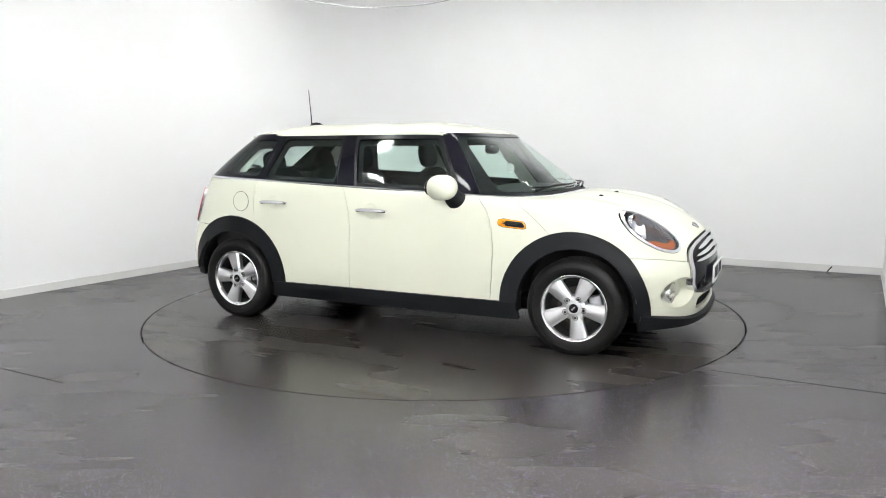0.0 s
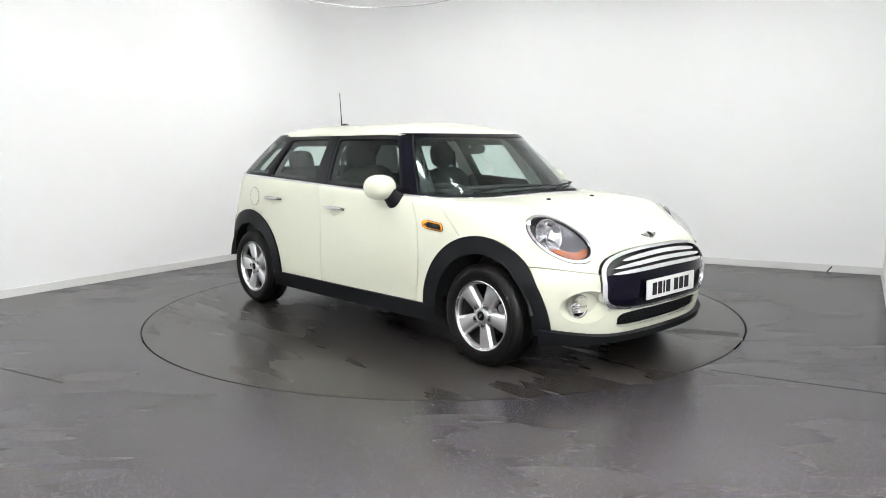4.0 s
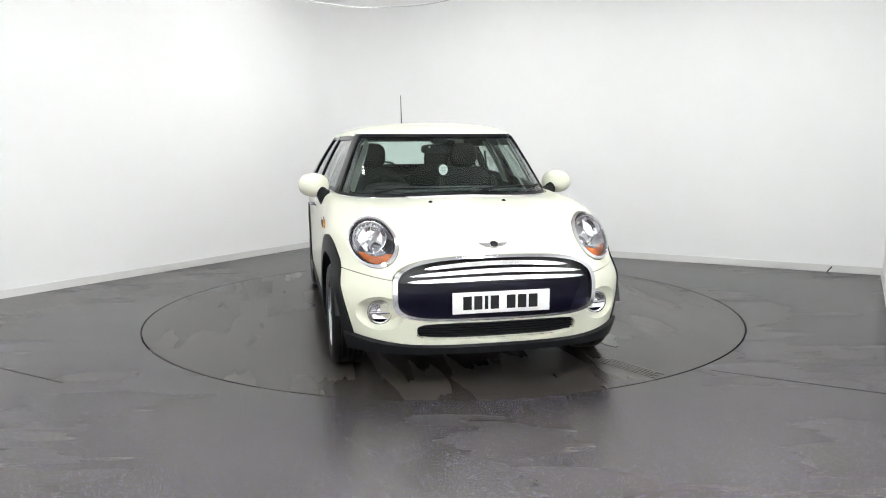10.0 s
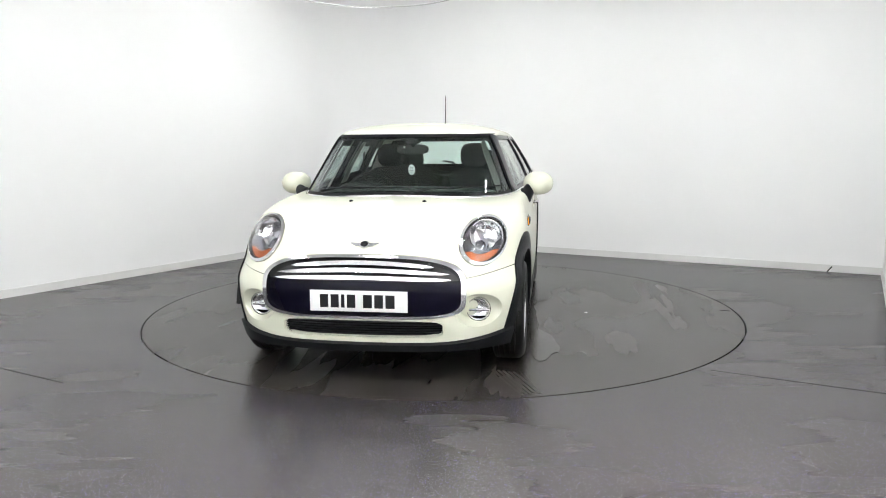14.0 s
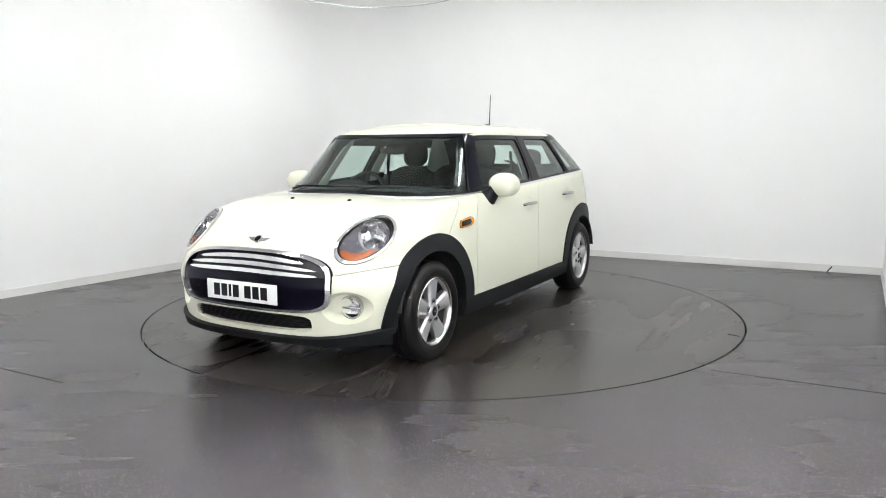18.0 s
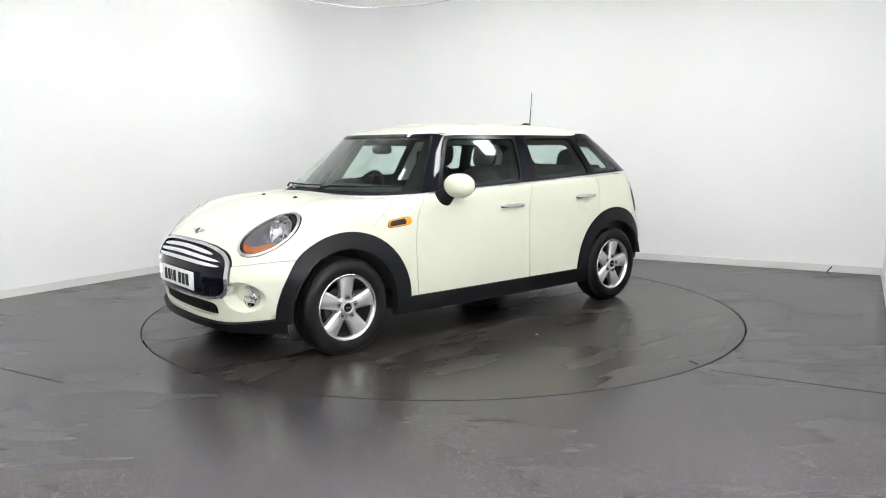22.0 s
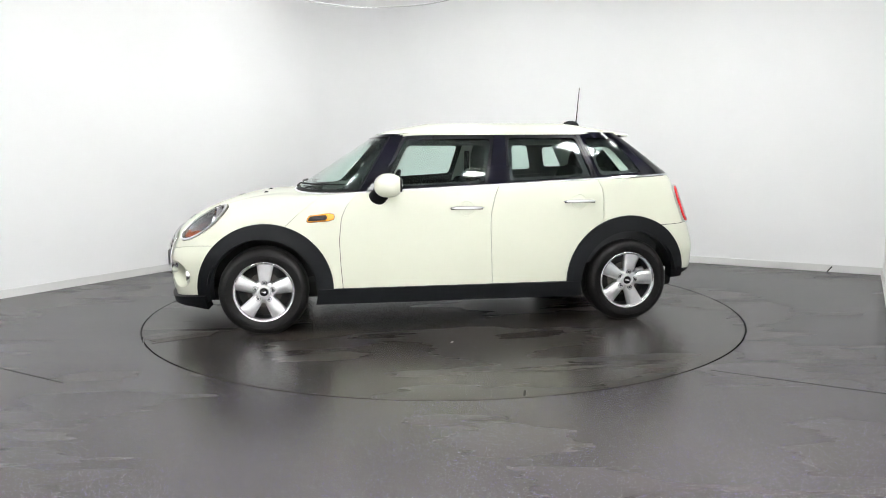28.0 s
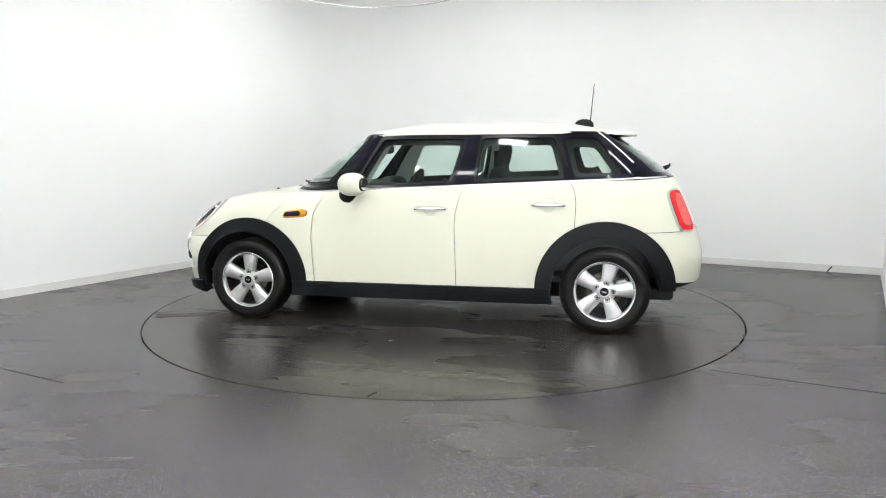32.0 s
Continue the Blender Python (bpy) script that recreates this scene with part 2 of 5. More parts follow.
def slab(name, a, b, out, h0, h1, thick, material, label, category):
    bm = bmesh.new()
    q = [a, b, b + out * thick, a + out * thick]
    lo = [bm.verts.new((p.x, p.y, h0)) for p in q]
    hi = [bm.verts.new((p.x, p.y, h1)) for p in q]
    bm.faces.new(lo[::-1])
    bm.faces.new(hi)
    for i in range(4):
        bm.faces.new((lo[i], lo[(i + 1) % 4], hi[(i + 1) % 4], hi[i]))
    bmesh.ops.recalc_face_normals(bm, faces=bm.faces)
    return tagged(finish(name, bm, material), label, category, kind="structure")


def outward(a, b):
    n = Vector((-(b - a).y, (b - a).x, 0)).normalized()
    mid = (CORNER + C2 + C3 + C4) / 4
    return n if (a - mid).dot(n) > 0 else -n


# the far corner is rounded
half = math.acos(max(-1, min(1, E1.dot(E2)))) / 2
TAN = COVE / math.tan(half)
cove_c = CORNER + (E1 + E2).normalized() * (COVE / math.sin(half))
ta, tb = CORNER + E2 * TAN, CORNER + E1 * TAN


def cove_strip(name, r_in, r_out, h0, h1, material, label, category):
    bm = bmesh.new()
    a0 = math.atan2((ta - cove_c).y, (ta - cove_c).x)
    a1 = math.atan2((tb - cove_c).y, (tb - cove_c).x)
    while a1 > a0:
        a1 -= 2 * math.pi
    cols = []
    for i in range(25):
        t = a0 + (a1 - a0) * i / 24
        d = Vector((math.cos(t), math.sin(t), 0))
        cols.append([bm.verts.new(cove_c + d * r + Vector((0, 0, h))) for r, h in ((r_in, h0), (r_in, h1), (r_out, h1), (r_out, h0))])
    for p, q in zip(cols, cols[1:]):
        for k in range(4):
            bm.faces.new((p[k], q[k], q[(k + 1) % 4], p[(k + 1) % 4]))
    bm.faces.new(cols[0])
    bm.faces.new(cols[-1][::-1])
    bmesh.ops.recalc_face_normals(bm, faces=bm.faces)
    return tagged(finish(name, bm, material), label, category, kind="structure")


WT = 0.12
slab("wall_far", tb, C2, outward(CORNER, C2), 0, ROOM_H, WT, M_WALL, "plain white painted studio wall", "wall")
slab("wall_side", ta, C4, outward(CORNER, C4), 0, ROOM_H, WT, M_WALL, "plain white painted studio side wall", "wall")
slab("wall_end", C2 - E3 * WT, C3, outward(C2, C3), 0, ROOM_H, WT, M_WALL, "plain white painted end wall", "wall")
slab("wall_back", C3, C4, outward(C3, C4), 0, ROOM_H, WT, M_WALL, "plain white wall behind the camera", "wall")
cove_strip("wall_corner", COVE, COVE + WT, 0, ROOM_H, M_WALL, "rounded white corner between two walls", "wall")
BH, BT = 0.07, 0.014
for nm, a, b, o in (("baseboard_far", tb, C2, outward(CORNER, C2)), ("baseboard_side", ta, C4, outward(CORNER, C4)), ("baseboard_end", C2, C3, outward(C2, C3))):
    slab(nm, a - o * BT, b - o * BT, o, 0, BH, BT, M_BASE, "pale painted baseboard along the white wall", "baseboard")
cove_strip("baseboard_corner", COVE - BT, COVE, 0, BH, M_BASE, "pale curved baseboard in the rounded corner", "baseboard")
# an open joint in the far baseboard
jm = Vector((3.83, 1.525, 0)) - outward(CORNER, C2) * (BT + 0.002)
bm = box(bmesh.new(), (-0.006, -0.002, 0.0), (0.006, 0.003, BH), Matrix.Translation(jm) @ Matrix.Rotation(math.atan2(E1.y, E1.x), 4, "Z") @ Matrix.Rotation(radians(38), 4, "Y"))
tagged(finish("baseboard_joint", bm, M_GROOVE), "dark open joint in the pale baseboard", "joint", kind="structure")

# floor with a round hole for the turntable
TABLE_R, GAP = 2.222, 0.012
bm = bmesh.new()
NSEG = 180
ring = [bm.verts.new(((TABLE_R + GAP) * math.cos(2 * math.pi * i / NSEG), (TABLE_R + GAP) * math.sin(2 * math.pi * i / NSEG), 0)) for i in range(NSEG)]
low = [bm.verts.new((v.co.x, v.co.y, -0.06)) for v in ring]
far = [bm.verts.new((13 * math.cos(2 * math.pi * i / NSEG), 13 * math.sin(2 * math.pi * i / NSEG), 0)) for i in range(NSEG)]
pit = bm.verts.new((0, 0, -0.06))
for i in range(NSEG):
    j = (i + 1) % NSEG
    bm.faces.new((ring[i], far[i], far[j], ring[j]))
    bm.faces.new((low[i], ring[i], ring[j], low[j])).material_index = 1
    bm.faces.new((pit, low[i], low[j])).material_index = 1
tagged(finish("floor", bm, [M_FLOOR, M_GROOVE], sharp=20), "dark grey speckled vinyl safety floor with a soft sheen", "floor", kind="structure")
# ceiling
bm = bmesh.new()
q = [CORNER - E1 * .4 - E2 * .4, C2 + E1 * .4 - E2 * .4, C3 + E1 * .4 + E2 * .4, C4 - E1 * .4 + E2 * .4]
lo = [bm.verts.new((p.x, p.y, ROOM_H)) for p in q]
hi = [bm.verts.new((p.x, p.y, ROOM_H + 0.1)) for p in q]
bm.faces.new(lo)
bm.faces.new(hi)
for i in range(4):
    bm.faces.new((lo[i], lo[(i + 1) % 4], hi[(i + 1) % 4], hi[i]))
bmesh.ops.recalc_face_normals(bm, faces=bm.faces)
tagged(finish("ceiling", bm, M_CEIL), "plain white ceiling with light panels", "ceiling", kind="structure")

# floor seams, parallel to the far wall
for s, u0, u1 in ((3.99, 5.33, 6.2), (5.86, 0.1, 2.3)):
    nrm = -outward(CORNER, C2)
    a = CORNER + nrm * s + E1 * u0
    m = Matrix.Translation(a) @ Matrix.Rotation(math.atan2(E1.y, E1.x), 4, "Z")
    bm = box(bmesh.new(), (0, -0.0022, -0.002), (u1 - u0, 0.0022, 0.0015), m)
    tagged(finish("floor_seam", bm, M_GROOVE), "thin dark seam between two floor sheets", "seam", kind="structure")

# lamps that hang under the ceiling and shine straight down
M_LAMP = glow("panel_light", (0.985, 0.997, 0.988), LAMP_POWER)


def flood(m, material, label, a=0.10, b=0.06):
    fl = new("ceiling_light")
    part("housing", box(bmesh.new(), (-a - 0.02, -b - 0.02, 0.004), (a + 0.02, b + 0.02, 0.07), bevel=0.012), M_HOUSING, fl, "dark metal lamp housing")
    part("diffuser", box(bmesh.new(), (-a, -b, -0.004), (a, b, 0.002)), material, fl, "glowing white diffuser")
    bm = bmesh.new()
    for lo, hi in (((-a - 0.02, -b - 0.02), (a + 0.02, -b)), ((-a - 0.02, b), (a + 0.02, b + 0.02)), ((-a - 0.02, -b), (-a, b)), ((a, -b), (a + 0.02, b))):
        box(bm, (*lo, -0.03), (*hi, 0.004))
    part("rim", bm, M_HOUSING, fl, "dark metal rim")
    q = m.inverted()
    up = [q @ (m.translation + Vector((0, 0, h))) for h in (0.0, 0.3, ROOM_H - m.translation.z + 0.02)]
    part("drop_rod", tube([q @ (m @ Vector((0, 0, 0.05)))] + up[1:], 0.014, 8), M_HOUSING, fl)
    fl.matrix_basis = m
    return tagged(fl, label, "ceiling light", group="flood lamps")


LAMP_Z = 3.5
# over and before the table
for x, y, h in ((-2.0, -1.4, 0.16), (0.0, -1.5, 0.16), (2.0, -1.4, 0.28), (1.0, -2.65, 0.16), (-1.0, -2.65, 0.16), (-2.4, 0.1, 0.16)):
    flood(pose(x, y, LAMP_Z, 0, 0, -29.1), M_LAMP, "glowing white panel lamp hung from the ceiling", h, 0.10)
# towards the visible walls
for x, y, h in ((-1.0, 1.6, 0.36), (0.25, 1.3, 0.32), (2.45, -0.2, 0.45), (-2.9, -2.1, 0.26), (-3.2, -3.6, 0.28)):
    flood(pose(x, y, LAMP_Z, 0, 0, -29.1), M_LAMP, "glowing white panel lamp that lights the wall", h, 0.14)
# beside and behind the camera
for x, y in ((-0.1, -4.1), (-2.2, -4.2), (-1.0, -5.8), (-2.9, -5.6)):
    flood(pose(x, y, LAMP_Z, 0, 0, -29.1), M_LAMP, "glowing white panel lamp hung from the ceiling", 0.18, 0.12)

# floods turned to the wall behind the camera, which throws their light back
M_WASH = glow("wall_wash_light", (0.99, 0.997, 0.985), WASH_POWER)
for x, y in ((1.5, -2.9), (0.6, -3.6), (-0.9, -3.6)):
    flood(look(Vector((x, y, 2.65)), Vector((1.9 * x, 1.9 * y, 0.7))), M_WASH, "glowing flood lamp turned to the back wall", 0.4, 0.25)

# a thin round light rail that hangs above the far part of the table
lamp = new("pendant_lamp")
LM = Matrix.Rotation(radians(90), 4, "X")
part("outer_ring", lathe([(0.896, 0.0), (0.903, 0.003), (0.903, 0.009), (0.896, 0.012), (0.889, 0.009), (0.889, 0.003), (0.896, 0.0)], 96, LM), M_RAIL, lamp, "thin pale outer ring")
part("inner_ring", lathe([(0.62, 0.075), (0.626, 0.08), (0.626, 0.088), (0.62, 0.093), (0.612, 0.085), (0.62, 0.075)], 96, LM), M_HOUSING, lamp, "dark thin inner ring")
M_LED = glow("led", (1.0, 0.98, 0.95), 4.0)
for k in range(6):
    a = radians(110 - 3.3 * k)
    part("led", blob((0.006, 0.006, 0.005), Matrix.Translation((0.895 * math.cos(a), 0.895 * math.sin(a), 0.0)), nu=10, nv=6), M_LED, lamp)
for k in range(3):
    a = radians(30 + 120 * k)
    part("cord", tube([(0.896 * math.cos(a), 0.896 * math.sin(a), 0.006), (0.62 * math.cos(a), 0.62 * math.sin(a), 0.085), (0, 0, ROOM_H - 2.76)], 0.003, 6), M_BASE, lamp)
lamp.location = (-0.66, 1.70, 2.76)
tagged(lamp, "thin round lamp rail hung from the ceiling", "lamp")

# ---------------------------------------------------------------- turntable
table = new("turntable")
bm = bmesh.new()
top = [bm.verts.new((TABLE_R * math.cos(2 * math.pi * i / NSEG), TABLE_R * math.sin(2 * math.pi * i / NSEG), 0)) for i in range(NSEG)]
bot = [bm.verts.new((v.co.x, v.co.y, -0.055)) for v in top]
bm.faces.new(top)
for i in range(NSEG):
    bm.faces.new((top[i], bot[i], bot[(i + 1) % NSEG], top[(i + 1) % NSEG]))
bmesh.ops.recalc_face_normals(bm, faces=bm.faces)
part("deck", bm, M_TABLE, table)
tagged(table, "round turning platform in dark speckled vinyl, flush with the floor", "turntable")

# ---------------------------------------------------------------- the car's skin
# x forward, y to its left, z up, origin on the floor between the wheels


def super_arc(x0, a, hw, n, count):
    """A quarter of a superellipse from the middle line to the flank, evenly spaced. n may be a pair, for x and y."""
    px, py = n if isinstance(n, tuple) else (n, n)
    t = np.linspace(0, np.pi / 2, 1200)
    x = x0 + a * np.cos(t) ** (2 / px)
    y = hw * np.sin(t) ** (2 / py)
    s = np.concatenate([[0], np.cumsum(np.hypot(np.diff(x), np.diff(y)))])
    q = np.linspace(0, s[-1], count)
    return np.stack([np.interp(q, s, x), np.interp(q, s, y)], 1)


NF, NS, NR = 56, 84, 40


def plan(front, rear, hw, nf, nr):
    """Half an outline: nose middle, flank, tail middle."""
    f = super_arc(front[0], front[1], hw, nf, NF)
    r = super_arc(rear[0], -rear[1], hw, nr, NR)[::-1]
    x = np.linspace(front[0], rear[0], NS)[1:-1]
    return np.concatenate([f, np.stack([x, np.full(NS - 2, hw)], 1), r])


def smooth01(x):
    x = np.clip(x, 0, 1)
    return x * x * (3 - 2 * x)


OUT = plan((1.0, 0.995), (-1.0, 0.955), 0.847, 3.0, 3.6)      # widest outline
LOW = plan((1.0, 0.995), (-1.0, 0.955), 0.847, (5.0, 2.4), 3.6)   # the same at bumper height
BELT = plan((0.45, 0.625), (-1.2, 0.55), 0.795, 2.9, 3.0)      # foot of the windows
RIM = plan((0.0, 0.465), (-0.9, 0.42), 0.602, 6.0, 5.0)       # top of the windows
EAVE = plan((0.0, 0.478), (-0.9, 0.60), 0.616, 5.5, 2.8)       # edge of the roof


def narrowed(outline, x0, rate):
    """The cabin grows narrower towards the nose."""
    k = np.clip(outline[:, 0] - x0, 0, None)
    outline[:, 1] *= 1 - rate * k * k / (k + 0.08)


narrowed(BELT, -0.04, 0.155)
narrowed(RIM, -0.24, 0.105)
narrowed(EAVE, -0.24, 0.105)
NU = len(OUT)
ARC_F = np.clip(np.arange(NU) / (NF - 1), 0, 1)               # 0 at the nose, 1 on the flank
ARC_R = np.clip((np.arange(NU) - (NU - NR)) / (NR - 1), 0, 1)  # 1 at the tail


def belt_z(x):
    return 0.9710 - 0.0455 * x - 0.004 * smooth01((x - 0.3) / 0.4)


BELT_Z = belt_z(BELT[:, 0]) + 0.025 * (1 - smooth01(ARC_F * 1.25)) - 0.012 * smooth01(ARC_R)
ZM, ZB = 0.50, 0.17


class Patch:
    """A net of points with normals; columns x y z nx ny nz u v."""

    def __init__(self, pts, quads):
        self.p, self.f = pts, quads


def net(grid):
    """grid: (nu, nv, 3) for the left half, u from nose to tail. Mirrors it and adds normals."""
    g = np.concatenate([grid, (grid * np.array([1, -1, 1]))[::-1][1:]], 0)
    nu, nv, _ = g.shape
    du = np.gradient(g, axis=0)
    dv = np.gradient(g, axis=1)
    n = np.cross(dv, du)
    n /= np.linalg.norm(n, axis=2, keepdims=True) + 1e-12
    if n[NF + 20, nv // 2, 1] < 0:
        n = -n
    uu = np.linspace(0, 1, nu)[:, None].repeat(nv, 1)
    vv = np.linspace(0, 1, nv)[None].repeat(nu, 0)
    cols = np.concatenate([g, n, uu[..., None], vv[..., None]], 2).reshape(-1, 8)
    i, j = np.meshgrid(np.arange(nu - 1), np.arange(nv - 1), indexing="ij")
    a = (i * nv + j).ravel()
    quads = np.stack([a, a + nv, a + nv + 1, a + 1], 1)
    return Patch(cols, quads)


def lower_net():
    nv1, nv2 = 24, 46
    grid = np.zeros((NU, nv1 + nv2, 3))
    n = 2.0 + 0.9 * smooth01((ARC_F - 0.31) / 0.22) - 0.4 * smooth01((ARC_F - 0.75) / 0.25) - 1.25 * smooth01(ARC_R * 1.6)
    for k in range(NU):
        d = BELT[k] - OUT[k]
        ln = np.hypot(*d)
        zs = np.linspace(ZB, ZM, nv1 + 1)[:-1]
        corner = smooth01((ARC_F[k] - 0.35) / 0.25) * (1 - smooth01((ARC_F[k] - 0.82) / 0.18))
        tuck = (0.05 + 0.05 * corner) * ((ZM - zs) / (ZM - ZB)) ** 2
        tuck = tuck + 0.009 * (1 - smooth01((zs - 0.325) / 0.045)) * ARC_F[k] ** 8 * (1 - ARC_R[k])
        tuck = tuck + 0.070 * smooth01((0.290 - zs) / 0.13) * ARC_F[k] ** 8 * (1 - ARC_R[k])
        for j in range(nv1):
            grid[k, j] = (*(LOW[k] + d / ln * tuck[j]), zs[j])
        th = np.linspace(0, np.pi / 2, nv2)
        # evenly spaced along the curve
        tt = np.linspace(0, np.pi / 2, 400)
        aa = 1 - np.cos(tt) ** (2 / n[k])
        zz = ZM + (BELT_Z[k] - ZM) * np.sin(tt) ** (2 / n[k])
        s = np.concatenate([[0], np.cumsum(np.hypot(np.diff(aa) * ln, np.diff(zz)))])
        q = np.linspace(0, s[-1], nv2)
        aq, zq = np.interp(q, s, aa), np.interp(q, s, zz)
        low = (1 - smooth01((zq - ZM) / 0.15))[:, None] * (LOW[k] - OUT[k])
        grid[k, nv1:, :2] = OUT[k] + d * aq[:, None] + low
        grid[k, nv1:, 2] = zq
    return net(grid)


def house_z(x):
    return 1.336 - 0.012 * smooth01((x - 0.1) / 0.4) - 0.006 * smooth01((-x - 1.0) / 0.4)


def upper_net():
    nv = 30
    grid = np.zeros((NU, nv, 3))
    v = np.linspace(0, 1, nv)
    zr = house_z(RIM[:, 0])
    for k in range(NU):
        d = RIM[k] - BELT[k]
        out = -d / (np.hypot(*d) + 1e-9)
        bulge = 0.014 * 4 * v * (1 - v)
        grid[k, :, 0] = BELT[k, 0] + d[0] * v + out[0] * bulge
        grid[k, :, 1] = BELT[k, 1] + d[1] * v + out[1] * bulge
        grid[k, :, 2] = BELT_Z[k] + 0.004 + (zr[k] + 0.012 - BELT_Z[k]) * v
    return net(grid)


def roof_net():
    nv = 26
    grid = np.zeros((NU, nv, 3))
    t = np.linspace(0, 1, nv) ** 1.6
    z0 = house_z(EAVE[:, 0])
    for k in range(NU):
        c = np.array([np.clip(EAVE[k, 0], -1.0, 0.1) * 0.9 - 0.03, 0.0])
        grid[k, :, 0] = EAVE[k, 0] + (c[0] - EAVE[k, 0]) * t
        grid[k, :, 1] = EAVE[k, 1] * (1 - t)
        x = grid[k, :, 0]
        crown = 0.095 - 0.030 * smooth01((x - 0.0) / 0.5) - 0.062 * smooth01((-x - 0.85) / 0.65)
        grid[k, :, 2] = z0[k] + crown * (1 - (1 - t) ** 2.6) ** (1 / 2.0)
    return net(grid)


LOWER, UPPER, ROOF = lower_net(), upper_net(), roof_net()


def clip(pts, faces, f):
    """Keeps the part of the faces where f > 0, cutting those that straddle it."""
    pts, out, cache = list(pts), [], {}
    f = list(f)
    vals = f

    def cross(a, b):
        key = (a, b) if a < b else (b, a)
        if key not in cache:
            t = vals[key[0]] / (vals[key[0]] - vals[key[1]])
            cache[key] = len(pts)
            pts.append(pts[key[0]] * (1 - t) + pts[key[1]] * t)
            vals.append(0.0)
        return cache[key]
    for q in faces:
        pos = [vals[i] > 0 for i in q]
        if all(pos):
            out.append(tuple(q))
            continue
        if not any(pos):
            continue
        poly = []
        for i in range(len(q)):
            a, b = q[i], q[(i + 1) % len(q)]
            if vals[a] > 0:
                poly.append(a)
            if (vals[a] > 0) != (vals[b] > 0):
                poly.append(cross(a, b))
        if len(poly) >= 3:
            out.append(tuple(poly))
    return np.array(pts), out


def cut(patch, *fields):
    """The part of a net where every field (a function of its columns) is positive."""
    p, f = patch.p, patch.f
    keep = np.ones(len(f), bool)
    for fn in fields:
        keep &= (fn(p)[f] > 0).any(1)
    f = f[keep]
    used, inv = np.unique(f, return_inverse=True)
    pts, faces = p[used], [tuple(q) for q in inv.reshape(f.shape)]
    for fn in fields:
        v = fn(pts)
        pts, faces = clip(pts, faces, v.tolist())
    used = sorted({i for q in faces for i in q})
    num = {i: k for k, i in enumerate(used)}
    return pts[used], [tuple(num[i] for i in q) for q in faces]


def skin(name, patch, fields, material, parent, off=0.0, thick=0.012, label="", back=False):
    """A panel of the skin with thickness: face, turned edges and, if asked, its back."""
    pts, faces = cut(patch, *fields)
    bm = bmesh.new()
    co, no = pts[:, :3], pts[:, 3:6]
    no = no / (np.linalg.norm(no, axis=1, keepdims=True) + 1e-9)
    front = [bm.verts.new(c) for c in co + no * off]
    count = {}
    done = []
    for q in faces:
        q = [i for k, i in enumerate(q) if i != q[k - 1]]
        if len(q) < 3:
            continue
        try:
            bm.faces.new([front[i] for i in q])
        except ValueError:
            continue
        done.append(q)
        for k in range(len(q)):
            a, b = q[k], q[(k + 1) % len(q)]
            count[(a, b)] = 1
    rim0, rim1 = {}, {}
    edge = 0.0016 if thick > 0.006 else 0.0
    for (a, b) in list(count):
        if (b, a) in count:
            continue
        for i in (a, b):
            if i not in rim0:
                rim0[i] = bm.verts.new(co[i] + no[i] * (off - edge))
                rim1[i] = bm.verts.new(co[i] + no[i] * (off - thick))
        bm.faces.new((front[b], front[a], rim0[a], rim0[b])) if edge else None
        bm.faces.new((rim0[b], rim0[a], rim1[a], rim1[b]))
    if back:
        rear = {}
        for q in done:
            vs = []
            for i in q:
                if i not in rear:
                    rear[i] = rim1.get(i) or bm.verts.new(co[i] + no[i] * (off - thick))
                vs.append(rear[i])
            try:
                bm.faces.new(vs[::-1])
            except ValueError:
                pass
    bm.normal_update()
    bm.faces.ensure_lookup_table()
    # faces look outward
    if done and bm.faces[0].normal.dot(Vector(no[done[0][0]])) < 0:
        for f in bm.faces:
            f.normal_flip()
    return finish(name, bm, material, parent, label, sharp=32)


# fields: positive inside
def poly_x(points):
    """x of an edge line at a height, from (z, x) pairs."""
    zs, xs = [p[0] for p in points], [p[1] for p in points]
    return lambda p: np.interp(p[:, 2], zs, xs)


DOOR_FRONT = poly_x([(0.28, 0.752), (0.45, 0.765), (0.63, 0.772), (0.78, 0.755), (0.86, 0.72), (0.95, 0.64)])
DOOR_MID = poly_x([(0.30, -0.282), (0.55, -0.276), (0.70, -0.270), (0.80, -0.276), (0.90, -0.30), (0.99, -0.335)])
DOOR_REAR = poly_x([(0.30, -1.08), (0.73, -1.082), (0.88, -1.088), (0.95, -1.078), (1.02, -1.05)])
BONNET_SIDE = poly_x([(0.60, 1.29), (0.73, 1.13), (0.80, 1.055), (0.93, 0.885), (1.0, 0.80)])
AX, AZ = 1.2835, 0.298
G = 0.0019     # half a shut gap


def arch(x0, r, sign=1):
    return lambda p: sign * (np.hypot(p[:, 0] - x0, p[:, 2] - AZ) - r)


def ahead(line, gap=G):
    return lambda p: p[:, 0] - line(p) - gap


def behind(line, gap=G):
    return lambda p: line(p) - p[:, 0] - gap


def above(z):
    return lambda p: p[:, 2] - z


def below(z):
    return lambda p: z - p[:, 2]


def side(s):
    return lambda p: s * p[:, 1]


def rounded(p, cy, cz, hy, hz, n):
    """Signed reach of a superellipse seen from the front, in about metres."""
    y, z = np.abs(p[:, 1]) - cy if cy else p[:, 1], p[:, 2] - cz
    a, b = np.abs(y / hy), np.abs(z / hz) + 1e-9
    r = (a ** n + b ** n) ** (1 / n) + 1e-6
    slope = np.hypot(r ** (1 - n) * a ** (n - 1) / hy, r ** (1 - n) * b ** (n - 1) / hz)
    return (1 - r) / (slope + 0.2)


def nose(p):
    return p[:, 0] - 1.25


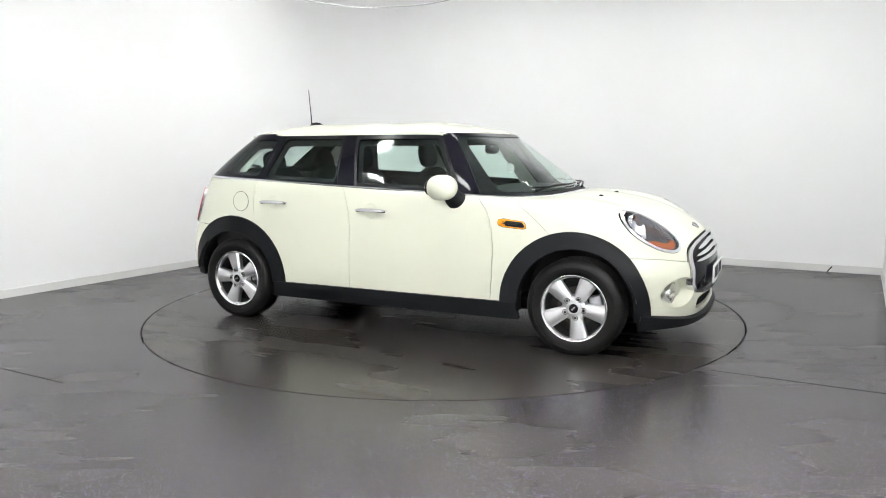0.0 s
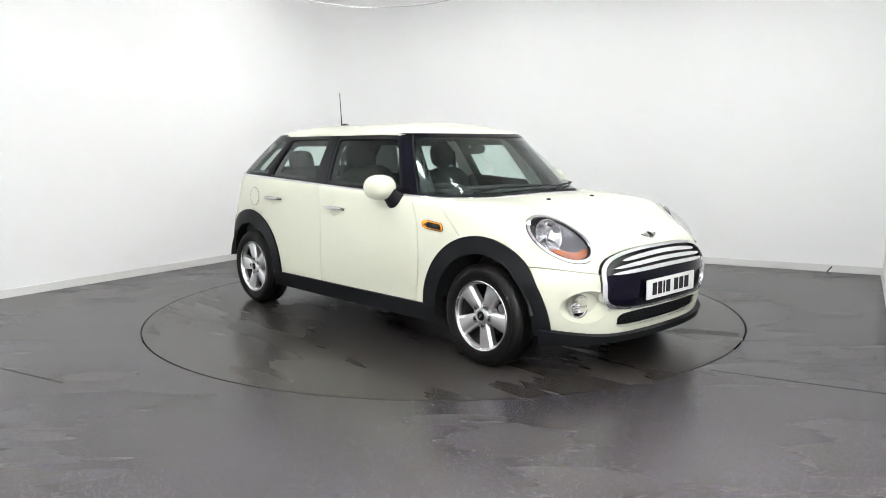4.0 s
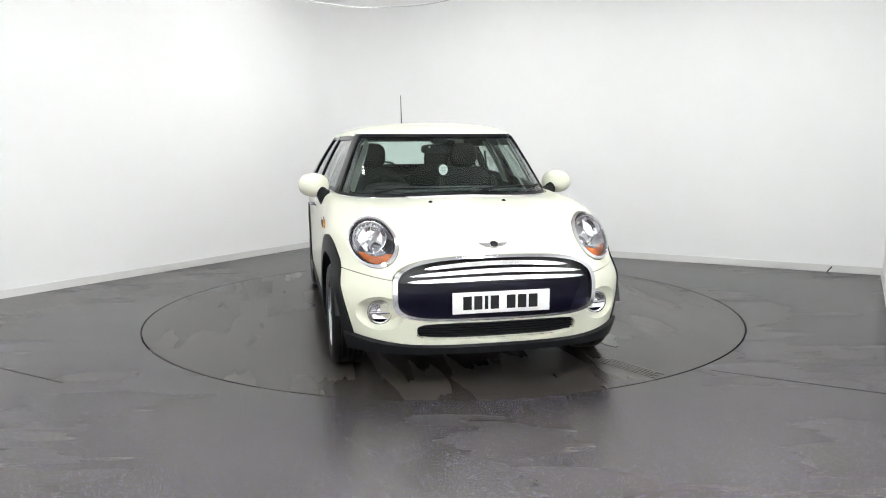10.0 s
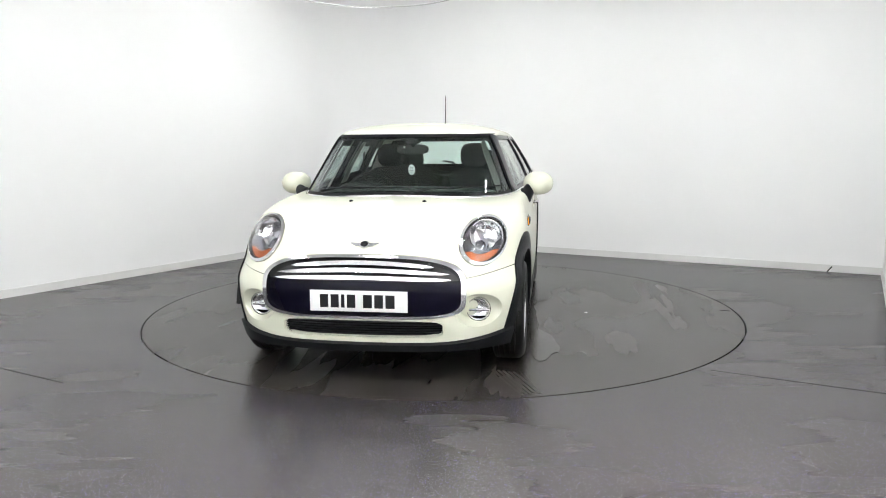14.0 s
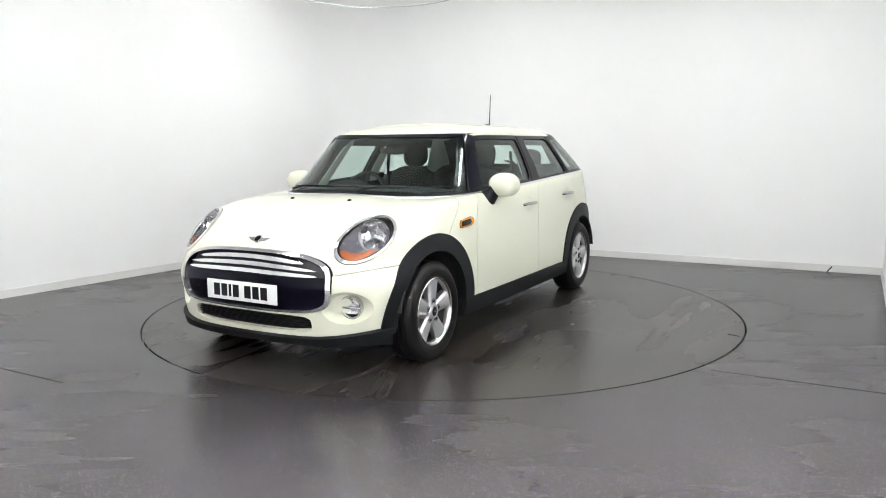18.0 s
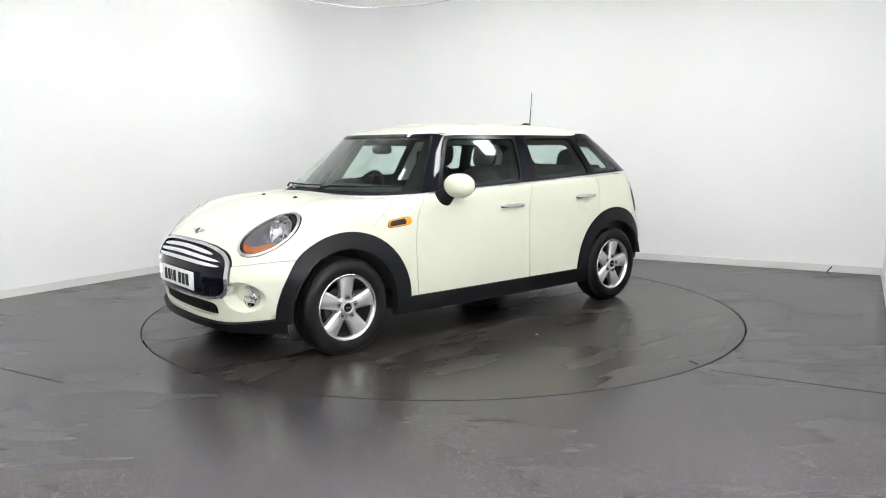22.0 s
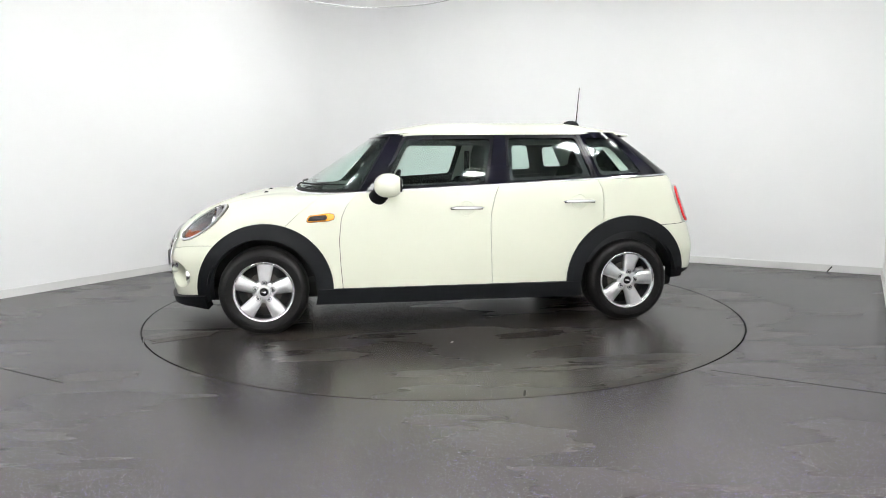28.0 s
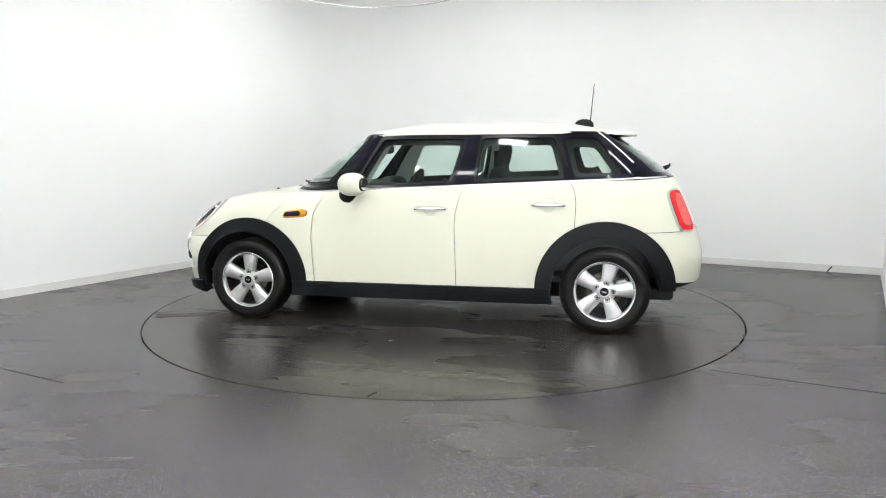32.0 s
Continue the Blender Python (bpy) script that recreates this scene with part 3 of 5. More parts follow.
def oval_power(p):
    """The grille is round above and squarer below."""
    return 3.0 + 2.6 * smooth01((0.54 - p[:, 2]) / 0.08)


def grille(gap=0.0, s=1):
    return lambda p: s * (rounded(p, 0, 0.5245, 0.548, 0.1585, oval_power(p)) - gap)


def grille_in(gap=0.0, s=1):
    return lambda p: s * (rounded(p, 0, 0.5245, 0.523, 0.145, oval_power(p)) - gap)


def lamp_oval(gap=0.0, s=1):
    """The head lamps' oval, leaning outward at the top."""
    def fn(p):
        y, z = np.abs(p[:, 1]) - 0.621, p[:, 2] - 0.749
        a = 0.30
        yy, zz = y * math.cos(a) + z * math.sin(a), z * math.cos(a) - y * math.sin(a)
        r = np.hypot(yy / 0.122, zz / 0.119)
        return s * ((1 - r) * 0.120 - gap)
    return fn


def lamp_in(gap=0.0, s=1):
    """The opening inside the chrome ring; the ring is widest inboard and below."""
    def fn(p):
        y, z = np.abs(p[:, 1]) - 0.6250, p[:, 2] - 0.7525
        a = 0.30
        yy, zz = y * math.cos(a) + z * math.sin(a), z * math.cos(a) - y * math.sin(a)
        r = np.hypot(yy / 0.1105, zz / 0.108)
        return s * ((1 - r) * 0.109 - gap)
    return fn


def intake(gap=0.0, s=1):
    return lambda p: s * (rounded(p, 0, 0.304, 0.432, 0.048, 5) - gap)


FOG_Y, FOG_Z, FOG_A, FOG_B = 0.612, 0.398, 0.118, 0.090


def fog_round(g, s=1):
    """The oval scoop round a fog lamp."""
    def fn(p):
        r = np.hypot((np.abs(p[:, 1]) - FOG_Y) / FOG_A, (p[:, 2] - FOG_Z) / FOG_B)
        return s * ((1 - r) * 0.098 + g)
    return fn


def lip_z(p):
    return 0.230 + 0.060 * smooth01((np.abs(p[:, 1]) - 0.33) / 0.62) ** 1.35


car = new("car")
tagged(car, "cream five-door hatchback car with black wheel arches", "car")



def seam_z(p):
    return 0.606 - 0.036 * smooth01((0.80 - np.abs(p[:, 1])) / 0.30)


# bonnet: one clamshell lid that runs down to the bumper seam
skin("bonnet", LOWER, [above(0.5), ahead(BONNET_SIDE), lambda p: p[:, 2] - seam_z(p) - G, arch(AX - 0.014, 0.453), grille(-0.009, -1), lamp_oval(-0.003, -1),
                       lambda p: 0.992 - p[:, 7]], M_PAINT, car)
skin("front_bumper", LOWER, [lambda p: seam_z(p) - p[:, 2] - G, lambda p: p[:, 0] - 1.2835, arch(AX - 0.014, 0.453), grille(-0.005, -1), intake(-0.004, -1), fog_round(0.0, -1),
                             lambda p: p[:, 2] - lip_z(p) - 0.002], M_PAINT, car)
skin("front_lip", LOWER, [lambda p: p[:, 0] - 1.2835, arch(AX, 0.38), lambda p: lip_z(p) - p[:, 2], lambda p: p[:, 2] - 0.172 - 0.022 * smooth01((p[:, 0] - 1.5) / 0.3)], M_PLASTIC, car, 0.028, 0.066, "black plastic lip under the bumper")
for s, nm in ((1, "left"), (-1, "right")):
    skin("front_fender", LOWER, [side(s), behind(BONNET_SIDE), ahead(DOOR_FRONT), arch(AX - 0.014, 0.453), above(0.302), lambda p: 0.992 - p[:, 7]], M_PAINT, car)
    fd = skin("front_door", LOWER, [side(s), behind(DOOR_FRONT), ahead(DOOR_MID), above(0.302), lambda p: 0.992 - p[:, 7]], M_PAINT, car)
    rd = skin("rear_door", LOWER, [side(s), behind(DOOR_MID), ahead(DOOR_REAR), above(0.302), arch(-AX, 0.463), lambda p: 0.992 - p[:, 7]], M_PAINT, car)
    skin("rear_quarter", LOWER, [side(s), behind(DOOR_REAR), arch(-AX, 0.463), lambda p: 0.992 - p[:, 7],
                                 lambda p: np.maximum(np.abs(p[:, 1]) - 0.60, p[:, 0] + 1.5),
                                 lambda p: np.maximum(p[:, 2] - 0.688, p[:, 0] + 1.2835)], M_PAINT, car)
    skin("sill", LOWER, [side(s), below(0.299), lambda p: p[:, 2] - 0.194, arch(AX, 0.36), arch(-AX, 0.36), lambda p: 1.2835 - np.abs(p[:, 0])], M_PLASTIC, car, 0.010, 0.04, "black plastic sill")
    for x0, nm2 in ((AX, "f"), (-AX, "r")):
        skin("wheel_arch", LOWER, [side(s), arch(x0 - 0.014, 0.450, -1) if x0 > 0 else arch(x0, 0.460, -1), arch(x0, 0.352), above(0.235 if x0 > 0 else 0.292), lambda p: np.abs(p[:, 1]) - 0.45,
                                   (lambda p: np.maximum(p[:, 2] - 0.30, p[:, 0] - AX) ) if x0 > 0 else (lambda p: np.maximum(p[:, 2] - 0.30, -AX - p[:, 0]))],
             M_PLASTIC, car, 0.010, 0.06, "black plastic wheel arch trim")
skin("tailgate", LOWER, [lambda p: 0.596 - np.abs(p[:, 1]), lambda p: -1.4 - p[:, 0], above(0.69), lambda p: 0.992 - p[:, 7]], M_PAINT, car)
skin("rear_bumper", LOWER, [lambda p: -1.2835 - p[:, 0], arch(-AX, 0.463), below(0.684), lambda p: p[:, 2] - 0.335 - 0.03 * smooth01((np.abs(p[:, 1]) - 0.55) / 0.3)], M_PAINT, car, 0.008, 0.02)
for s in (1, -1):
    skin("rear_valance", LOWER, [side(s), lambda p: -1.2835 - p[:, 0], arch(-AX, 0.38), lambda p: 0.335 + 0.03 * smooth01((np.abs(p[:, 1]) - 0.55) / 0.3) - p[:, 2], lambda p: p[:, 2] - 0.292 - 0.15 * np.clip(-p[:, 0] - 1.60, 0, 1)], M_PLASTIC, car, 0.006, 0.04, "black plastic lower bumper")
# what the gaps show, and the inner side of the body
skin("inner_shell", LOWER, [arch(AX, 0.40), arch(-AX, 0.40), lambda p: p[:, 2] - np.where(p[:, 0] < -AX, 0.32, np.where(p[:, 0] > AX, 0.25, 0.21)), grille(0.0, -1), lamp_oval(-0.002, -1), intake(0.0, -1), fog_round(0.002, -1)], M_DARK, car, -0.014, 0.004, "black inner body shell")
for s in (1, -1):
    skin("cabin_lining", LOWER, [side(s), lambda p: 0.70 - p[:, 0], lambda p: p[:, 0] + 1.55, lambda p: np.abs(p[:, 1]) - 0.3, above(0.42)], M_CABIN, car, -0.075, 0.004, "dark inner door lining")
# chrome strip along the foot of the windows
for s in (1, -1):
    pts = [(BELT[k, 0], s * BELT[k, 1], BELT_Z[k] + 0.001) for k in range(NU) if BELT[k, 0] > -1.68]
    tops = [(x + (0.011 * max(0.0, 1 - (abs(y) / 0.79) ** 3) if x > 0 else 0.0), y + 0.009 * s * min(1, abs(y) / 0.6), z + 0.002) for x, y, z in pts]
    part("belt_trim", tube(tops, 0.0085, 8), M_CHROME, car, "thin chrome belt strip")

# ---------------- front end
skin("grille_surround", LOWER, [nose, grille(0.0), grille_in(0.0, -1)], M_RING, car, 0.014, 0.045, "wide chrome grille frame")
skin("grille_backing", LOWER, [nose, grille_in(-0.004)], M_MESH, car, -0.030, 0.004, "black grille backing")
skin("grille_insert", LOWER, [nose, grille_in(-0.001), below(0.560)], M_INSERT, car, 0.000, 0.03, "glossy dark navy panel behind the plate")


def bar_z(p, z0):
    return z0 - 0.028 * (p[:, 1] / 0.45) ** 2 * (z0 - 0.53) / 0.11


for z0, reach in ((0.577, 0.475), (0.613, 0.452), (0.648, 0.385)):
    def half_bar(p, reach=reach):
        return 0.0105 * np.sqrt(np.clip(1 - (np.abs(p[:, 1]) / reach) ** 5, 0.0, 1)) - 0.0004
    skin("grille_bar", LOWER, [nose, grille_in(0.004), lambda p, z0=z0, h=half_bar: bar_z(p, z0) + h(p) - p[:, 2], lambda p, z0=z0, h=half_bar: p[:, 2] - bar_z(p, z0) + h(p)], M_BAR, car, 0.010, 0.02, "polished silver bar")
skin("lower_grille", LOWER, [nose, intake(-0.004)], M_MESH, car, -0.035, 0.004, "black lower intake mesh")
skin("intake_frame", LOWER, [nose, intake(-0.006), intake(0.0, -1)], M_PAINT, car, 0.002, 0.045)
for z0 in (0.276, 0.290, 0.304, 0.318, 0.332):
    skin("intake_slat", LOWER, [nose, intake(0.002), below(z0 + 0.003), above(z0 - 0.003)], M_PLASTIC, car, -0.018, 0.012)

SKIN_BVH = BVHTree.FromPolygons([Vector(c) for c in LOWER.p[:, :3]], [tuple(int(i) for i in q) for q in LOWER.f])
UP_BVH = BVHTree.FromPolygons([Vector(c) for c in UPPER.p[:, :3]], [tuple(int(i) for i in q) for q in UPPER.f])
ROOF_BVH = BVHTree.FromPolygons([Vector(c) for c in ROOF.p[:, :3]], [tuple(int(i) for i in q) for q in ROOF.f])


def on_side(x, z, s=1, bvh=None):
    loc, nor, _, _ = (bvh or SKIN_BVH).ray_cast(Vector((x, 3 * s, z)), Vector((0, -s, 0)))
    return loc, (nor if nor.y * s > 0 else -nor)


def on_front(y, z):
    loc, nor, _, _ = SKIN_BVH.ray_cast(Vector((4, y, z)), Vector((-1, 0, 0)))
    return loc, (nor if nor.x > 0 else -nor)


def on_top(x, y, bvh=None):
    loc, nor, _, _ = (bvh or SKIN_BVH).ray_cast(Vector((x, y, 3)), Vector((0, 0, -1)))
    return loc, (nor if nor.z > 0 else -nor)


def seat_on(loc, nor, up=Vector((0, 0, 1))):
    """A frame whose local y looks out of the skin and local z is up."""
    y = nor.normalized()
    x = y.cross(up).normalized()
    z = x.cross(y)
    return Matrix.Translation(loc) @ Matrix((x, y, z)).transposed().to_4x4()


# number plate with plain bars
plate = part("number_plate", box(bmesh.new(), (2.004, -0.26, 0.4045), (2.012, 0.26, 0.5155), bevel=0.003), M_WHITE, car, "white number plate with dark bars")
x = -0.205
for w in (0.045, 0.043, 0.018, 0.045, 0.0, 0.047, 0.046, 0.048):
    if w:
        part("plate_bar", box(bmesh.new(), (2.0115, -0.0, 0.425), (2.0132, w, 0.495), Matrix.Translation((0, x + 0.0, 0))), M_PRINT, plate)
        x += w + 0.013
    else:
        x += 0.028
for yb in (-0.235, 0.235):
    part("plate_screw", lathe([(0.0, 0.0016), (0.006, 0.001), (0.0065, 0.0)], 12, Matrix.Translation((2.0122, yb, 0.488)) @ Matrix.Rotation(radians(-90), 4, "Z")), M_WHITE, plate)

# bonnet badge: winged disc as plain shapes
loc, nor = on_front(0, 0.733)
bmx = seat_on(loc + nor * 0.002, nor)
badge = part("badge", lathe([(0.0, 0.010), (0.018, 0.009), (0.023, 0.004), (0.023, 0.0)], 32, bmx), M_PRINT, car, "round winged badge")
part("badge_ring", lathe([(0.021, 0.009), (0.025, 0.009), (0.027, 0.0), (0.02, 0.0)], 32, bmx), M_RING, badge)
for s in (-1, 1):
    for k in range(3):
        z0 = 0.010 - 0.008 * k
        ln = 0.077 - 0.012 * k
        part("badge_wing", prism([(s * 0.024, z0), (s * ln, z0 + 0.004), (s * (ln - 0.004), z0 - 0.003), (s * 0.022, z0 - 0.006)], 0.006, bmx), M_HOUSING, badge)

for s in (1, -1):
    # head lamp: chrome ring, clear lens, grey housing, reflector, amber strip
    hl = skin("headlight", LOWER, [nose, side(s), lamp_oval(0.0), lamp_in(0.0, -1)], M_LAMPRING, car, 0.008, 0.03, "oval headlight in a chrome ring")
    skin("lens", LOWER, [nose, side(s), lamp_in(0.0)], M_LENS, hl, 0.005, 0.003, "clear lens")
    skin("housing", LOWER, [nose, side(s), lamp_in(0.0)], M_LAMPGREY, hl, -0.105, 0.004, "grey lamp housing")
    skin("bezel", LOWER, [nose, side(s), lamp_in(-0.004), lamp_in(0.0025, -1)], M_PRINT, hl, 0.001, 0.010)
    skin("lamp_wall", LOWER, [nose, side(s), lamp_in(-0.004), lamp_in(0.0020, -1)], M_LAMPGREY, hl, -0.009, 0.100)
    skin("indicator", LOWER, [nose, side(s), lamp_in(0.008), lambda p: np.hypot(np.abs(p[:, 1]) - 0.622, p[:, 2] - 0.800) - 0.110, lambda p: 0.706 - p[:, 2]], M_AMBER, hl, -0.012, 0.02, "amber indicator strip")
    hm = seat_on(Vector((1.570, s * 0.620, 0.750)), Vector((0.90, s * 0.20, 0.30)).normalized())
    # a smaller silver bowl inboard of the main one
    h2 = seat_on(Vector((1.590, s * 0.562, 0.722)), Vector((0.88, s * 0.18, 0.36)).normalized())
    part("side_reflector", lathe([(0.072, 0.030), (0.058, 0.014), (0.040, 0.004), (0.0, 0.0)], 26, h2), M_SIDEBOWL, hl, "small silver bowl", sharp=8)
    part("reflector", lathe([(0.089, 0.050), (0.082, 0.033), (0.066, 0.014), (0.047, 0.004), (0.024, -0.003), (0.0, -0.005)], 26, hm), M_REFLECT, hl, "faceted silver reflector", sharp=4)
    part("reflector_rim", lathe([(0.088, 0.046), (0.089, 0.052), (0.092, 0.052), (0.094, 0.022)], 44, hm), M_RING, hl)
    part("bulb_shield", lathe([(0.0, 0.026), (0.012, 0.023), (0.015, 0.012), (0.013, -0.004)], 24, hm), M_RING, hl)
    for k in range(3):
        a = k * 2 * math.pi / 3 + 0.52
        part("reflector_rib", box(bmesh.new(), (0.014, 0.000, -0.0012), (0.068, 0.018, 0.0012), hm @ Matrix.Rotation(a, 4, "Y")), M_HOUSING, hl)
    # fog lamp in a rounded scoop
    loc, nor = on_front(s * 0.638, 0.386)
    fm = seat_on(loc - nor * 0.058, (nor * 0.3 + Vector((0.9, 0, 0))).normalized())
    skin("fog_scoop", LOWER, [nose, side(s), fog_round(0.002)], M_PAINT, car, -0.070, 0.004, "recessed fog lamp scoop")
    bm = bmesh.new()
    n = 40
    rings = []
    for r, dep in ((1.005, 0.0), (0.985, -0.004), (0.92, -0.024), (0.84, -0.046), (0.74, -0.066), (0.66, -0.072)):
        ring = []
        for k in range(n):
            a = 2 * math.pi * k / n
            c, q = on_front(s * FOG_Y + r * FOG_A * math.cos(a), FOG_Z + r * FOG_B * math.sin(a))
            ring.append(bm.verts.new(c + q * dep))
        rings.append(ring)
    for p0, p1 in zip(rings, rings[1:]):
        for k in range(n):
            bm.faces.new((p0[k], p0[(k + 1) % n], p1[(k + 1) % n], p1[k]))
    bmesh.ops.recalc_face_normals(bm, faces=bm.faces)
    part("fog_recess", bm, M_PAINT, car)
    fg = part("fog_light", lathe([(0.0605, 0.006), (0.062, 0.011), (0.0645, 0.011), (0.066, 0.006), (0.066, -0.02)], 40, fm), M_RING, car, "round fog lamp in a thin grey ring")
    part("reflector", lathe([(0.059, 0.006), (0.046, -0.004), (0.026, -0.010), (0.0, -0.012)], 18, fm), M_FOG, fg, sharp=4)
    part("shade", prism([(0.052 * math.cos(a), 0.052 * math.sin(a)) for a in [math.pi * (1.25 + 0.5 * k / 12) for k in range(13)]], 0.004, fm, 0.001), M_INSERT, fg)
    part("bulb_shield", lathe([(0.0, 0.004), (0.014, 0.002), (0.017, -0.014)], 20, fm), M_CHROME, fg)
    part("lens", lathe([(0.0, 0.016), (0.035, 0.014), (0.059, 0.008)], 40, fm), M_LENS, fg, "clear lens")
    part("bar", box(bmesh.new(), (-0.055, -0.002, -0.010), (0.055, 0.010, 0.002), fm, 0.002), M_RING, fg)
    # washer jet
    loc, nor = on_top(1.29, s * 0.226)
    part("washer_jet", blob((0.016, 0.013, 0.010), Matrix.Translation(loc), 2.2, 14, 8), M_PLASTIC, car)

# ---------------- windows and pillars


def on_line(line, z, s, out=0.0):
    """The point of the cabin's skin on an edge line at a height."""
    x = float(line(np.array([[0, 0, z, 0, 0, 0, 0, 0]]))[0])
    loc, nor = on_side(x, z, s, UP_BVH)
    return loc + nor * out



def uline(p):
    """0 at the front middle, 1 at the tail middle, both sides alike."""
    return np.where(p[:, 6] < 0.5, p[:, 6], 1 - p[:, 6]) * 2


U_RW = 1 - (NR - 1) / (NU - 1) * 0.60  # edge of the rear window


def slant(z0, x0, z1, x1):
    return lambda p: x0 + (x1 - x0) * (p[:, 2] - z0) / (z1 - z0)


A_LINE = slant(0.97, 0.500, 1.32, 0.312)
WS_LINE = slant(0.94, 0.640, 1.326, 0.395)    # edge of the windscreen
B_F, B_R = slant(0.99, -0.262, 1.33, -0.340), slant(0.99, -0.392, 1.335, -0.418)
C_F, C_R = slant(1.01, -1.042, 1.335, -0.942), slant(1.01, -1.060, 1.335, -0.968)
Q_R = slant(1.045, -1.43, 1.33, -1.225)


def frame_field(front, rear, top, bottom):
    """How deep a point lies in a window's opening; corners are rounded."""
    def fn(p):
        d = np.stack([front(p) - p[:, 0], p[:, 0] - rear(p), top - p[:, 2], p[:, 2] - belt_z(p[:, 0]) - bottom], 1)
        k = 90.0
        return -np.log(np.exp(-k * d).sum(1)) / k
    return fn


def screen(gap=0.0, s=1):
    return lambda p: s * (p[:, 0] - WS_LINE(p) - gap)


def frit_width(p):
    """The black band is wider towards the bonnet."""
    return 0.042 + 0.24 * np.clip(1.28 - p[:, 2], 0, 0.3)


def screen_open(p):
    """How deep a point lies in the clear part of the windscreen."""
    d = np.stack([(p[:, 0] - WS_LINE(p) - frit_width(p)) * 0.8, (p[:, 7] - 0.075) * 0.62, (0.925 - p[:, 7]) * 0.62], 1)
    return -np.log(np.exp(-60.0 * d).sum(1)) / 60.0


skin("windscreen", UPPER, [screen(0.002), lambda p: p[:, 7] - 0.03], M_GLASS, car, 0.0, 0.004, "clear tinted windscreen", back=True)
skin("cowl", UPPER, [screen(-0.03), lambda p: 0.055 - p[:, 7]], M_PLASTIC, car, 0.001, 0.02, "black cowl strip")
skin("windscreen_frit", UPPER, [screen(0.001), lambda p: -screen_open(p)], M_FRIT, car, -0.005, 0.002, "black edge band of the windscreen")
skin("header", UPPER, [screen(0.0), lambda p: p[:, 7] - 0.945], M_GLOSS, car, 0.003, 0.002)
for s in (1, -1):
    skin("a_pillar", UPPER, [side(s), below(1.333), screen(0.0, -1), ahead(A_LINE, 0.0)], M_GLOSS, car, 0.004, 0.03, "gloss black pillar")
    part("pillar_moulding", tube([(*on_line(WS_LINE, z, s, 0.006),) for z in np.linspace(0.955, 1.325, 12)], 0.006, 8), M_PLASTIC, car, "thin black moulding beside the windscreen")
    skin("pillar_trim", UPPER, [side(s), screen(0.0, -1), ahead(A_LINE, -0.045), above(0.99)], M_TRIM, car, -0.095, 0.004, "pale inner pillar trim")
    for nm, fr, re, w, gl in (("front_window", A_LINE, B_F, 0.024, 1), ("rear_window", B_R, C_F, 0.019, 1)):
        fld = frame_field(fr, re, 1.331, 0.004)
        fm_ = skin(nm, UPPER, [side(s), lambda p: np.abs(p[:, 1]) - 0.3, lambda p, f=fld: f(p), lambda p, f=fld, w=w: w - f(p)], M_RUBBER, car, 0.002, 0.02, "side window in a black frame")
        skin("glass", UPPER, [side(s), lambda p: np.abs(p[:, 1]) - 0.3, lambda p, f=fld, w=w: f(p) - w + 0.002], M_GLASS, fm_, -0.006, 0.004, "tinted glass", back=True)
        skin("inner_frame", UPPER, [side(s), lambda p: np.abs(p[:, 1]) - 0.3, lambda p, f=fld: f(p) + 0.03, lambda p, f=fld: 0.050 - f(p)], M_CABIN, fm_, -0.035, 0.004)
    skin("b_pillar_trim", UPPER, [side(s), below(1.33), behind(B_F, -0.012), ahead(B_R, -0.012)], M_TRIM, car, -0.062, 0.004, "pale inner pillar trim")
    skin("b_pillar", UPPER, [side(s), below(1.333), behind(B_F, 0.0), ahead(B_R, 0.0)], M_GLOSS, car, 0.005, 0.03, "gloss black pillar")
    skin("c_pillar", UPPER, [side(s), below(1.333), behind(C_F, 0.0), ahead(C_R, 0.0)], M_RUBBER, car, 0.006, 0.03, "black window divider")
    qf = frame_field(C_R, Q_R, 1.331, 0.004)
    skin("quarter_window", UPPER, [side(s), lambda p: np.abs(p[:, 1]) - 0.3, lambda p: qf(p) - 0.022], M_GLASS, car, 0.003, 0.004, "tinted quarter glass", back=True)
    skin("d_pillar", UPPER, [side(s), below(1.333), behind(C_R, 0.0), lambda p: U_RW - uline(p), lambda p: 0.024 - qf(p)], M_GLOSS, car, 0.003, 0.02, "gloss black rear pillar")
    skin("roof_rail", UPPER, [side(s), screen(0.0, -1), lambda p: U_RW - uline(p), above(1.331)], M_GLOSS, car, 0.002, 0.03)
    skin("inner_quarter_trim", UPPER, [side(s), behind(C_R, 0.0), lambda p: U_RW - uline(p), lambda p: 0.062 - qf(p)], M_CABIN, car, -0.040, 0.004, "dark inner trim")
    skin("quarter_trim_panel", UPPER, [side(s), behind(slant(1.03, -1.30, 1.30, -1.13), 0.0), lambda p: U_RW - uline(p)], M_TRIM, car, -0.052, 0.004, "pale inner rear pillar trim")
skin("tailgate_window", UPPER, [lambda p: uline(p) - U_RW, lambda p: p[:, 7] - 0.10], M_GLASS, car, 0.0, 0.004, "tinted rear window", back=True)
skin("tailgate_frit", UPPER, [lambda p: uline(p) - U_RW, lambda p: np.maximum(np.abs(p[:, 1]) - 0.40, np.maximum(p[:, 7] - 0.88, 0.16 - p[:, 7]))], M_FRIT, car, -0.006, 0.002, "black edge band of the rear window")
skin("tailgate_frame", UPPER, [lambda p: uline(p) - U_RW, lambda p: 0.10 - p[:, 7]], M_GLOSS, car, 0.002, 0.02)

